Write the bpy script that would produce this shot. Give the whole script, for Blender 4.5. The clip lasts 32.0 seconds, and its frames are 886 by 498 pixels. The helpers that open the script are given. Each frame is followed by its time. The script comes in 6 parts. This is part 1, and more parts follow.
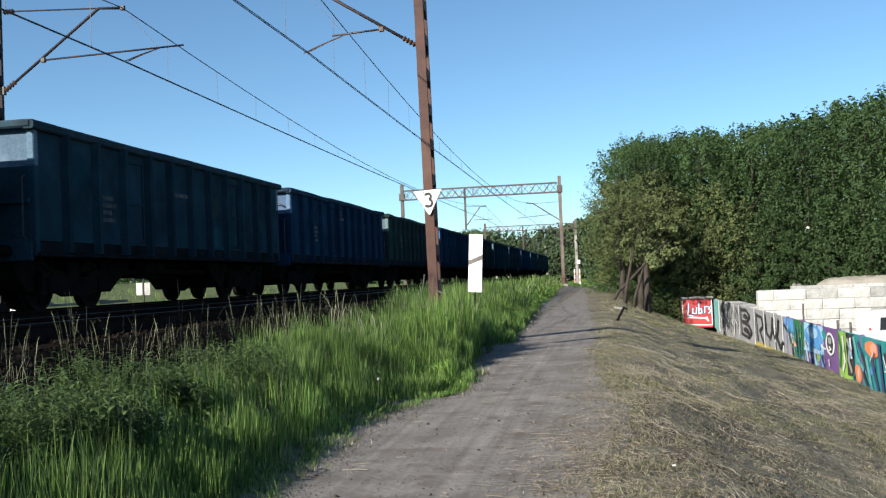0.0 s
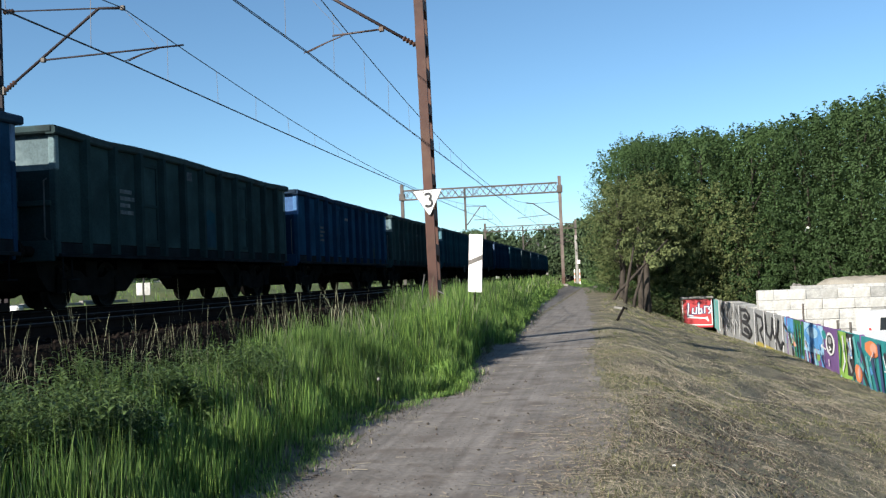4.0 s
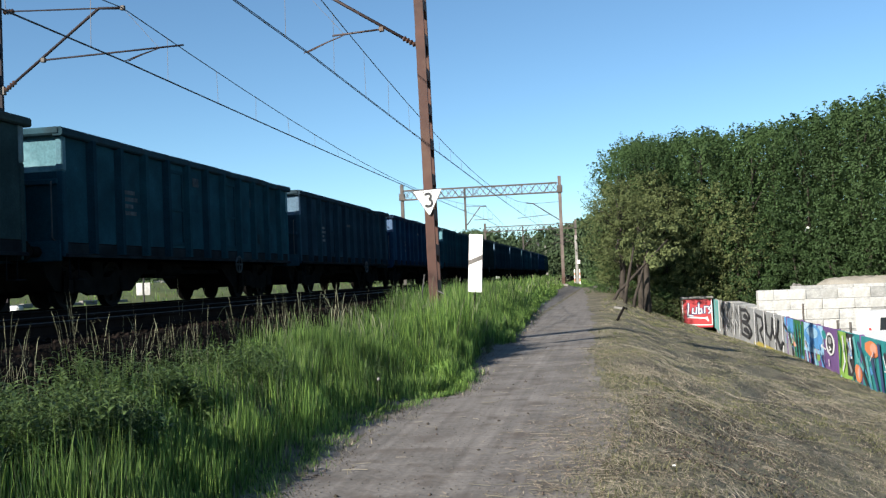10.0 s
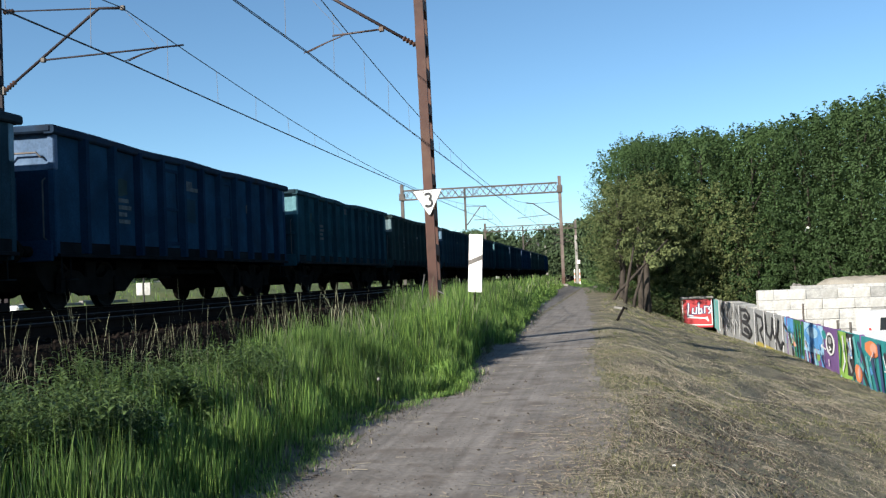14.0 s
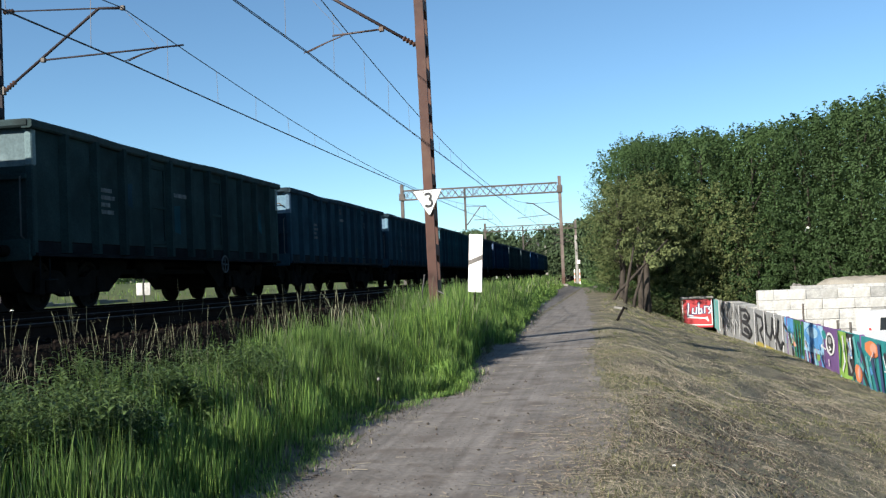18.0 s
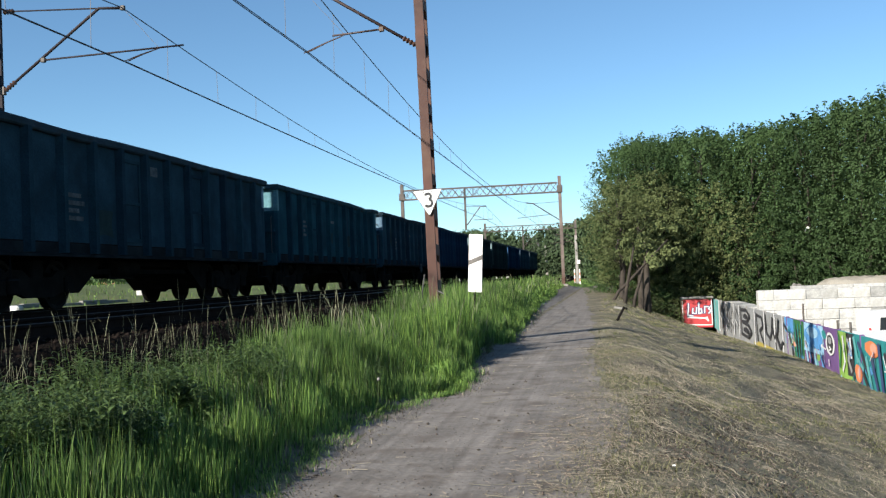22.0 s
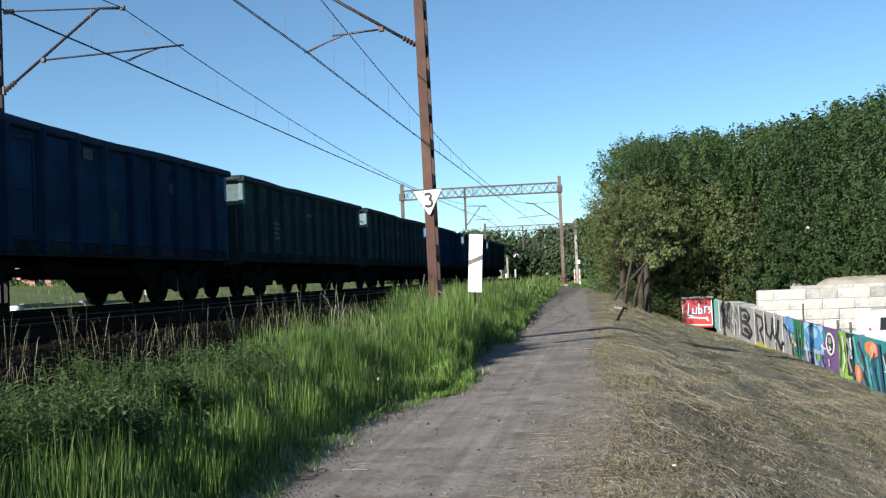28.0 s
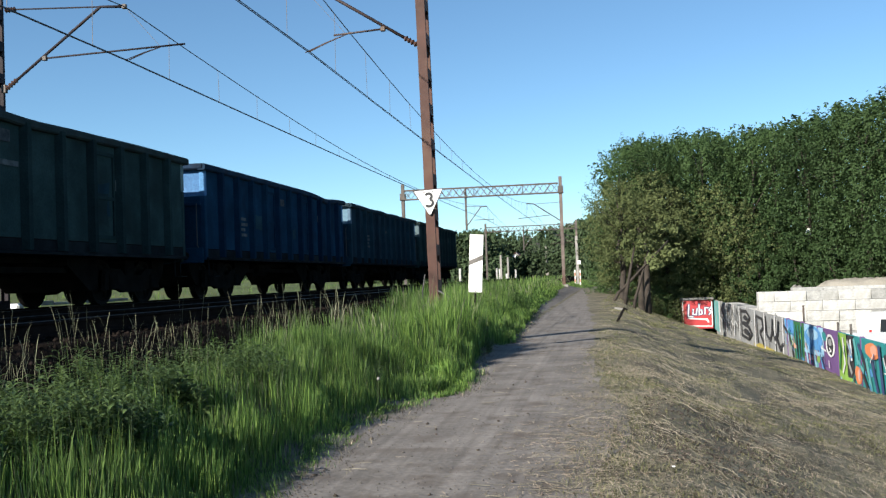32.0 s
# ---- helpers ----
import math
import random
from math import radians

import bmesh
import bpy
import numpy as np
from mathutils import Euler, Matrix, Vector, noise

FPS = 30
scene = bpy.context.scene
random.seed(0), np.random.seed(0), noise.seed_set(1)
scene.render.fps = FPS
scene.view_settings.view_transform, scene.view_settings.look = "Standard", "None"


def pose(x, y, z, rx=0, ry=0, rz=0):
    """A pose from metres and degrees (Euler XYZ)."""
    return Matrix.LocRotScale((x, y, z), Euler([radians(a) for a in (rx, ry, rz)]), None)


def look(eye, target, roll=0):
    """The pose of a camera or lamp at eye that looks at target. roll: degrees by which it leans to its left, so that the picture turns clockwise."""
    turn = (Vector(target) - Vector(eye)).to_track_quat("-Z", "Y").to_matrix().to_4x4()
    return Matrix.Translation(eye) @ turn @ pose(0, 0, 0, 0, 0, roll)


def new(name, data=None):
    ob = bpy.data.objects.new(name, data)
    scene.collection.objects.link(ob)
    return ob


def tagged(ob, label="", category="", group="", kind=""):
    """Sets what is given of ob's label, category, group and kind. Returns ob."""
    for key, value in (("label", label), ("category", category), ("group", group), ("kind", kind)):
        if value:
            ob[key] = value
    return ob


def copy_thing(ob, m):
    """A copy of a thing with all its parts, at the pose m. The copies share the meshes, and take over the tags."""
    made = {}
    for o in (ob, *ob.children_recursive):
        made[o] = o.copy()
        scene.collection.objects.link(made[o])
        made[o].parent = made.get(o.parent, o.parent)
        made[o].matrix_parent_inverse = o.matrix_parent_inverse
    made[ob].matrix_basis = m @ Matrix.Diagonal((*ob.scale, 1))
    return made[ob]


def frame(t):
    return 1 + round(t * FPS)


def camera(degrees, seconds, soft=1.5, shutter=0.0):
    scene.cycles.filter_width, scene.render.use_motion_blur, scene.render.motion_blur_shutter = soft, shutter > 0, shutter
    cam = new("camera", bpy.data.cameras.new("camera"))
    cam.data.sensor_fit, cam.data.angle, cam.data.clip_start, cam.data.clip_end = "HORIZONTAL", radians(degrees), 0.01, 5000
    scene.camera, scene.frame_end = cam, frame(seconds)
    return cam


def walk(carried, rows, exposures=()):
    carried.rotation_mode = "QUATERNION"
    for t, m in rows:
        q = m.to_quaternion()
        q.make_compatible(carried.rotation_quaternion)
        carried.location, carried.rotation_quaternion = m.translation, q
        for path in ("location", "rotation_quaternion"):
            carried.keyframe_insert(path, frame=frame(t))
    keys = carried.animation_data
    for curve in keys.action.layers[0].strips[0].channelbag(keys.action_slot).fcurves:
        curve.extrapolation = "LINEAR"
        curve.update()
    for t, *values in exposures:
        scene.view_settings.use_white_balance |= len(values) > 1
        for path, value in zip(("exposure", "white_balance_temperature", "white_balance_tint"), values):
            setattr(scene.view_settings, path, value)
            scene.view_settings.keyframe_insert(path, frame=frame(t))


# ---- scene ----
# ---- camera ----
EYE = Vector((0.0, 0.0, 1.5))


def aim(turn=0.0, tilt=0.0, roll=0.0):
    """The tripod's standing pose, with a small disturbance in degrees (to the right, up, clockwise)."""
    yaw, pitch = radians(9.219 - turn), radians(1.672 + tilt)
    way = Vector((-math.sin(yaw) * math.cos(pitch), math.cos(yaw) * math.cos(pitch), math.sin(pitch)))
    return look(EYE, EYE + way, -2.326 + roll)


cam = camera(47.62, 32.0, soft=1.3)
walk(cam, [(0.0, aim()), (16.0, aim()), (31.3, aim()), (31.4, aim(0.03, 0, 0.08)), (31.5, aim(0.11, -0.02, 0.36)),
           (31.6, aim(0.08, -0.01, 0.32)), (31.7, aim(0.03, 0, 0.2)), (31.8, aim(0.1, 0, 0.3)), (32.0, aim(-0.03, 0, 0.26))])

# ---- light ----
SUN_AZ, SUN_EL = radians(216.0), radians(26.2)      # clockwise from the track's direction
sky = bpy.data.worlds.new("sky")
sky.use_nodes = True
scene.world = sky
wn = sky.node_tree
sky_tex = wn.nodes.new("ShaderNodeTexSky")
sky_tex.sky_type, sky_tex.sun_disc = "NISHITA", False
sky_tex.sun_elevation, sky_tex.sun_rotation = SUN_EL, SUN_AZ
sky_tex.altitude = 2200
sky_tex.air_density, sky_tex.dust_density, sky_tex.ozone_density = 1.0, 0.15, 2.6
clear = wn.nodes.new("ShaderNodeMix")
clear.data_type, clear.blend_type = "RGBA", "MULTIPLY"
clear.inputs[0].default_value, clear.inputs[7].default_value = 1.0, (0.82, 1.0, 1.01, 1.0)
wn.links.new(sky_tex.outputs[0], clear.inputs[6])
wn.links.new(clear.outputs[2], wn.nodes["Background"].inputs[0])
wn.nodes["Background"].inputs[1].default_value = 0.0755

sun = new("sun", bpy.data.lights.new("sun", "SUN"))
sun.data.energy, sun.data.angle, sun.data.color = 5.0, radians(0.53), (1.0, 0.93, 0.82)
to_sun = Vector((math.sin(SUN_AZ) * math.cos(SUN_EL), math.cos(SUN_AZ) * math.cos(SUN_EL), math.sin(SUN_EL)))
sun.matrix_world = look(to_sun * 200, (0, 0, 0))
scene.view_settings.exposure = 1.03


# ---- materials ----
def material(name, colour, rough=0.8, metal=0.0, spread=0.25, scale=6.0, fine=60.0, bump=0.3, tint=None, stain=0.0,
             stain_scale=1.2, per_object=0.0, per_island=0.0, sheer=0.0, space="Object", bump_size=0.02, spec=0.5):
    """A surface with colour variation at two scales, stains of a second colour, and fine relief."""
    m = bpy.data.materials.new(name)
    m.use_nodes = True
    nt = m.node_tree
    N, L = nt.nodes, nt.links
    bsdf = N["Principled BSDF"]
    co = N.new("ShaderNodeTexCoord").outputs[space]

    def noise_tex(s, detail=4):
        n = N.new("ShaderNodeTexNoise")
        n.inputs["Scale"].default_value, n.inputs["Detail"].default_value = s, detail
        L.new(co, n.inputs["Vector"])
        return n.outputs["Fac"]

    def mix(a, b, fac, mode="MIX"):
        x = N.new("ShaderNodeMix")
        x.data_type, x.blend_type = "RGBA", mode
        for sock, v in ((x.inputs[0], fac), (x.inputs[6], a), (x.inputs[7], b)):
            if hasattr(v, "is_linked"):
                L.new(v, sock)
            else:
                sock.default_value = v
        return x.outputs[2]

    def ramp(fac, lo, hi, a=0.0, b=1.0):
        r = N.new("ShaderNodeMapRange")
        r.clamp = True
        for i, v in enumerate((lo, hi, a, b)):
            r.inputs[i + 1].default_value = v
        L.new(fac, r.inputs[0])
        return r.outputs[0]

    c = (*colour, 1.0)
    dark = (*[v * (1 - spread) for v in colour], 1.0)
    light = (*[min(1, v * (1 + spread)) for v in colour], 1.0)
    big, small = noise_tex(scale), noise_tex(fine, 6)
    out = mix(dark, light, ramp(big, 0.3, 0.7))
    out = mix(out, mix((0.7, 0.7, 0.7, 1), (1.3, 1.3, 1.3, 1), ramp(small, 0.3, 0.7)), 0.6, "MULTIPLY")
    if stain:
        st = noise_tex(stain_scale, 8)
        out = mix(out, (*(tint or (0.12, 0.07, 0.04)), 1.0), ramp(st, 0.62 - stain * 0.25, 0.8 - stain * 0.2))
    for amount, socket in ((per_object, "Random"), (per_island, "Random Per Island")):
        if amount:
            src = N.new("ShaderNodeObjectInfo" if socket == "Random" else "ShaderNodeNewGeometry").outputs[socket]
            hsv = N.new("ShaderNodeHueSaturation")
            L.new(ramp(src, 0, 1, 1 - amount, 1 + amount), hsv.inputs["Value"])
            L.new(ramp(src, 0, 1, 0.5 + amount * 0.035, 0.5 - amount * 0.035), hsv.inputs["Hue"])
            L.new(out, hsv.inputs["Color"])
            out = hsv.outputs[0]
    L.new(out, bsdf.inputs["Base Color"])
    L.new(ramp(small, 0.2, 0.8, max(0.02, rough - 0.1), min(1, rough + 0.1)), bsdf.inputs["Roughness"])
    bsdf.inputs["Metallic"].default_value = metal
    bsdf.inputs["Specular IOR Level"].default_value = spec
    if bump:
        b = N.new("ShaderNodeBump")
        b.inputs["Strength"].default_value, b.inputs["Distance"].default_value = bump, bump_size
        L.new(small, b.inputs["Height"])
        L.new(b.outputs[0], bsdf.inputs["Normal"])
    if sheer:
        tr, sh = N.new("ShaderNodeBsdfTranslucent"), N.new("ShaderNodeMixShader")
        L.new(out, tr.inputs["Color"])
        sh.inputs[0].default_value = sheer
        L.new(bsdf.outputs[0], sh.inputs[1])
        L.new(tr.outputs[0], sh.inputs[2])
        L.new(sh.outputs[0], N["Material Output"].inputs["Surface"])
    return m


def worn_by_wheels(m, turn, across, amount):
    """Faint streaks drawn out along the way that wheels and feet take."""
    N, L = m.node_tree.nodes, m.node_tree.links
    sock = N["Principled BSDF"].inputs["Base Color"]
    before = sock.links[0].from_socket
    mp, no, mr, mx = N.new("ShaderNodeMapping"), N.new("ShaderNodeTexNoise"), N.new("ShaderNodeMapRange"), N.new("ShaderNodeMix")
    mp.inputs["Rotation"].default_value = (0, 0, turn)
    mp.inputs["Scale"].default_value = (across, 0.2, 1)
    no.inputs["Scale"].default_value, no.inputs["Detail"].default_value = 1.0, 6
    L.new(N.new("ShaderNodeTexCoord").outputs["Object"], mp.inputs["Vector"])
    L.new(mp.outputs[0], no.inputs["Vector"])
    for i, v in enumerate((0.3, 0.7, 1 - amount, 1 + amount)):
        mr.inputs[i + 1].default_value = v
    L.new(no.outputs["Fac"], mr.inputs[0])
    mx.data_type, mx.blend_type = "RGBA", "MULTIPLY"
    mx.inputs[0].default_value = 1.0
    L.new(before, mx.inputs[6])
    L.new(mr.outputs[0], mx.inputs[7])
    L.new(mx.outputs[2], sock)


def ground_material(name):
    """Meadow earth: green to the far side, mown hay and bare earth patches, with noise at several scales."""
    m = material(name, (0.152, 0.138, 0.097), 0.95, spread=0.4, scale=1.1, fine=14, bump=0.9, stain=0.55, tint=(0.078, 0.067, 0.052),
                 stain_scale=0.8, bump_size=0.05, spec=0.2)
    return m


M_GROUND = ground_material("mown_ground")
M_FIELD = material("meadow", (0.088, 0.112, 0.042), 0.95, spread=0.3, scale=0.3, fine=8, bump=0.6, stain=0.3, tint=(0.1088, 0.102, 0.0408), stain_scale=0.15, bump_size=0.06, spec=0.2)
M_PATH = material("trodden_dirt", (0.164, 0.151, 0.139), 0.95, spread=0.22, scale=1.1, fine=20, bump=0.6, stain=0.5, tint=(0.112, 0.096, 0.084), stain_scale=2.6, bump_size=0.014, spec=0.2)
worn_by_wheels(M_PATH, radians(-16), 8.0, 0.17)
worn_by_wheels(M_PATH, radians(3), 15.0, 0.08)
M_PEBBLE = material("pebble", (0.11, 0.098, 0.088), 0.85, spread=0.3, scale=10, fine=90, per_island=0.5)
M_CRUMB = material("earth_crumb", (0.075, 0.062, 0.052), 0.95, spread=0.3, scale=10, fine=90, per_island=0.5, spec=0.1)
# Ballast, stones, rails and sleepers: the train's deep shade is put into these colours.
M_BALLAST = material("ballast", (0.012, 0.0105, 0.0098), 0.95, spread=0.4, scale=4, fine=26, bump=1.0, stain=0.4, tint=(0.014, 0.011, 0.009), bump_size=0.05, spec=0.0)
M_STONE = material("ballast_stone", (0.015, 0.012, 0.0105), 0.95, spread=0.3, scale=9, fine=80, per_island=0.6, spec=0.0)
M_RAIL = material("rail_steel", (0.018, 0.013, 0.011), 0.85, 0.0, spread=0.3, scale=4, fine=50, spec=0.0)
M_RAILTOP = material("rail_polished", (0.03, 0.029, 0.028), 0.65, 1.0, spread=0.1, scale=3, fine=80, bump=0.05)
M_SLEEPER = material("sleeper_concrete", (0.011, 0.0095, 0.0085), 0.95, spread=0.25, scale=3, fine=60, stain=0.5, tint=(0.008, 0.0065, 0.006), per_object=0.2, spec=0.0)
M_RUST = material("rusty_paint", (0.0646, 0.0272, 0.01904), 0.75, 0.0, spread=0.3, scale=2.0, fine=45, stain=0.5, tint=(0.102, 0.0544, 0.03536), stain_scale=1.6, bump=0.25)
M_GREYSTEEL = material("weathered_steel", (0.075, 0.066, 0.06), 0.6, 0.3, spread=0.3, scale=3, fine=50, stain=0.45, tint=(0.095, 0.062, 0.046))
M_TUBE = material("bracket_steel", (0.06, 0.043, 0.042), 0.6, 0.2, spread=0.25, scale=5, fine=60, stain=0.4, tint=(0.075, 0.04, 0.03))
M_TUBE_DARK = material("dark_bracket_steel", (0.022, 0.018, 0.022), 0.7, 0.0, spread=0.25, scale=5, fine=60, stain=0.4, tint=(0.035, 0.022, 0.02), spec=0.2)
M_POST = material("weathered_post", (0.13, 0.102, 0.09), 0.75, 0.0, spread=0.3, scale=1.2, fine=30, stain=0.5, tint=(0.085, 0.042, 0.028), stain_scale=0.7)
M_WIRE = material("copper_wire", (0.075, 0.073, 0.075), 0.6, 0.3, spread=0.2, scale=5, fine=50, bump=0)
M_INSUL = material("insulator_glaze", (0.07, 0.04, 0.03), 0.25, spread=0.15, scale=8, fine=80, bump=0.05)
M_CONC = material("concrete", (0.2448, 0.2346, 0.2176), 0.9, spread=0.18, scale=1.8, fine=40, stain=0.4, tint=(0.136, 0.1292, 0.1156), stain_scale=1.1, per_object=0.12)
M_BLOCK = material("pale_concrete_block", (0.37, 0.37, 0.355), 0.92, spread=0.3, scale=2.0, fine=14, bump=0.4, stain=0.5, tint=(0.25, 0.248, 0.23), stain_scale=1.8, per_object=0.36, bump_size=0.02)
M_SAND = material("gravel_heap", (0.2856, 0.2652, 0.2244), 0.95, spread=0.15, scale=1.2, fine=20, bump=0.8, stain=0.3, tint=(0.204, 0.1836, 0.1496), bump_size=0.04)
M_WHITE = material("white_enamel", (0.82, 0.82, 0.8), 0.45, spread=0.05, scale=3, fine=40, bump=0.05, stain=0.12, tint=(0.55, 0.5, 0.42), stain_scale=4)
M_BLACK = material("black_enamel", (0.025, 0.025, 0.027), 0.5, spread=0.2, scale=4, fine=50, bump=0.05)
M_SIGNBACK = material("grey_band", (0.13, 0.12, 0.11), 0.6, spread=0.2, scale=4, fine=50, bump=0.05)
M_BARK = material("bark", (0.04, 0.032, 0.025), 0.95, spread=0.35, scale=3, fine=22, bump=1.0, bump_size=0.05)
M_LEAF = material("leaf_green", (0.063, 0.108, 0.039), 0.6, spread=0.25, scale=0.3, fine=5, bump=0, per_island=0.12, per_object=0.12, sheer=0.3, spec=0.15)
M_LEAF_DARK = material("leaf_deep_green", (0.044, 0.078, 0.029), 0.6, spread=0.25, scale=0.3, fine=5, bump=0, per_island=0.12, per_object=0.15, sheer=0.3, spec=0.15)
M_LEAF_OLIVE = material("leaf_olive", (0.115, 0.14, 0.058), 0.65, spread=0.25, scale=0.3, fine=5, bump=0, per_island=0.12, per_object=0.12, sheer=0.3, spec=0.1)
# Greyer green for the far wood: haze is put into the leaf colour.
M_LEAF_FAR = material("leaf_far", (0.058, 0.088, 0.044), 0.8, spread=0.35, scale=0.08, fine=1.5, bump=0, per_island=0.25, sheer=0.2, spec=0.1)
M_BLADE_DEEP = material("grass_blade_deep", (0.082, 0.154, 0.038), 0.55, spread=0.35, scale=0.8, fine=9, bump=0, per_island=0.8, sheer=0.42, spec=0.35)
M_BLADE = material("grass_blade", (0.118, 0.214, 0.048), 0.55, spread=0.3, scale=0.7, fine=9, bump=0, per_island=0.8, sheer=0.42, spec=0.3)
M_BLADE_DRY = material("dry_stalk", (0.205, 0.215, 0.14), 0.7, spread=0.2, scale=2, fine=20, bump=0, per_island=0.35, sheer=0.2, spec=0.2)
M_STRAW = material("straw", (0.25, 0.222, 0.162), 0.75, spread=0.25, scale=1.5, fine=20, bump=0, per_island=0.5, spec=0.2)
M_DULL = material("dull_hay", (0.215, 0.194, 0.14), 0.8, spread=0.3, scale=1.5, fine=20, bump=0, per_island=0.6, spec=0.1)
M_BROWN = material("brown_hay", (0.19, 0.16, 0.118), 0.85, spread=0.3, scale=1.5, fine=20, bump=0, per_island=0.7, spec=0.1)
M_STUBBLE = material("mown_blade", (0.134, 0.138, 0.064), 0.7, spread=0.35, scale=0.5, fine=8, bump=0, per_island=0.5, sheer=0.2, spec=0.2)
M_WEED = material("weed_leaf", (0.095, 0.15, 0.05), 0.55, spread=0.25, scale=2, fine=30, bump=0, per_island=0.6, sheer=0.3, spec=0.4)
# Near-black colour of bogies and underframes.
M_UNDER = material("running_gear_black", (0.012, 0.011, 0.0105), 0.95, 0.0, spread=0.35, scale=3, fine=40, stain=0.3, tint=(0.012, 0.009, 0.007), spec=0.0)
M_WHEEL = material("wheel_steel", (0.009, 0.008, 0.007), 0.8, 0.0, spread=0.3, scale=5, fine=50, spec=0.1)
M_PALE = material("pale_marking", (0.05, 0.06, 0.066), 0.8, spread=0.3, scale=6, fine=60, bump=0.05, stain=0.5, tint=(0.03, 0.04, 0.045), stain_scale=5)
M_GLASS = material("dark_glass", (0.02, 0.025, 0.03), 0.08, spread=0.1, scale=2, fine=20, bump=0)
M_MARK = material("faded_marking", (0.085, 0.10, 0.11), 0.85, spread=0.35, scale=4, fine=30, bump=0, stain=0.5, tint=(0.03, 0.04, 0.05), stain_scale=5, per_object=0.35, spec=0.05)
# Sills and steps are darker than the sides above them.
M_SILL_STEP = material("dark_sill", (0.011, 0.014, 0.017), 0.92, spread=0.35, scale=2.5, fine=30, bump=0.15, stain=0.5, tint=(0.02, 0.026, 0.03), per_object=0.3, spec=0.02)
M_RED = material("red_paint", (0.375, 0.03375, 0.0375), 0.7, spread=0.15, scale=2, fine=40, bump=0.1, stain=0.15, tint=(0.45, 0.1875, 0.165))
PAINTS = {}
for nm, col in (("sky_blue", (0.10, 0.33, 0.68)), ("leaf_paint", (0.03, 0.17, 0.05)), ("purple", (0.16, 0.08, 0.24)), ("teal", (0.02, 0.26, 0.27)),
                ("lime", (0.26, 0.46, 0.08)), ("orange", (0.75, 0.24, 0.09)), ("white", (0.78, 0.79, 0.8)), ("black", (0.03, 0.03, 0.035)),
                ("navy", (0.03, 0.06, 0.16)), ("grey", (0.33, 0.34, 0.34)), ("dark_grey", (0.12, 0.125, 0.13)), ("ochre", (0.5, 0.4, 0.08)),
                ("pale_blue", (0.35, 0.6, 0.8)), ("salmon", (0.8, 0.4, 0.28)), ("aqua", (0.12, 0.42, 0.42))):
    PAINTS[nm] = material("spray_" + nm, [v * 0.72 for v in col], 0.75, spread=0.14, scale=2.2, fine=30, bump=0.15, stain=0.12, tint=[v * 0.42 + 0.03 for v in col], stain_scale=2)

# Shaded copy of the wagon colours; the sunlit copy is for the ends.
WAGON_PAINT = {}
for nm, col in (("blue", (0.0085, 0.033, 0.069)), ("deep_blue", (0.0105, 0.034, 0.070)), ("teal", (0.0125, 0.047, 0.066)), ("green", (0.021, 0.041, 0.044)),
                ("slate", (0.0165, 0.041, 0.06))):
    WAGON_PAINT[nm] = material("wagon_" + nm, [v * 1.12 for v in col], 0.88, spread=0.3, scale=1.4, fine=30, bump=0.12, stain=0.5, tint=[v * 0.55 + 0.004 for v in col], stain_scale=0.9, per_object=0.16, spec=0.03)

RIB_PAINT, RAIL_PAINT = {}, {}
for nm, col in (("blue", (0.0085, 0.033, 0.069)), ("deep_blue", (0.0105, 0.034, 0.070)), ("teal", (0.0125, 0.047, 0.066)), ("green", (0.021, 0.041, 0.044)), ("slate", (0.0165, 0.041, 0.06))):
    # Darker side colour, for ribs, doors and lower end walls.
    RIB_PAINT[nm] = material("dark_rib_" + nm, [v * 0.85 for v in col], 0.88, spread=0.3, scale=1.4, fine=30, bump=0.12, per_object=0.2, spec=0.03)
    # Greyer top rails: dust, and light from above put into the colour.
    RAIL_PAINT[nm] = material("dusty_lit_rail_" + nm, [v * 0.8 + 0.012 for v in col], 0.9, spread=0.3, scale=2, fine=30, bump=0.12, stain=0.4, tint=(0.03, 0.028, 0.027), per_object=0.2, spec=0.05)

# Sunlit copy of the wagon colours, for the ends above the shadow edge.
LIT_END_PAINT = {}
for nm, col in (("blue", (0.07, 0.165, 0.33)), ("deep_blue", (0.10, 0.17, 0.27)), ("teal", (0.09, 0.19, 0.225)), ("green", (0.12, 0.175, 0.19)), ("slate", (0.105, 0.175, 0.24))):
    LIT_END_PAINT[nm] = material("sunlit_end_" + nm, col, 0.8, spread=0.2, scale=1.8, fine=26, bump=0.12, stain=0.45, tint=[v * 1.35 + 0.05 for v in col], stain_scale=1.7, per_object=0.25, spec=0.1)


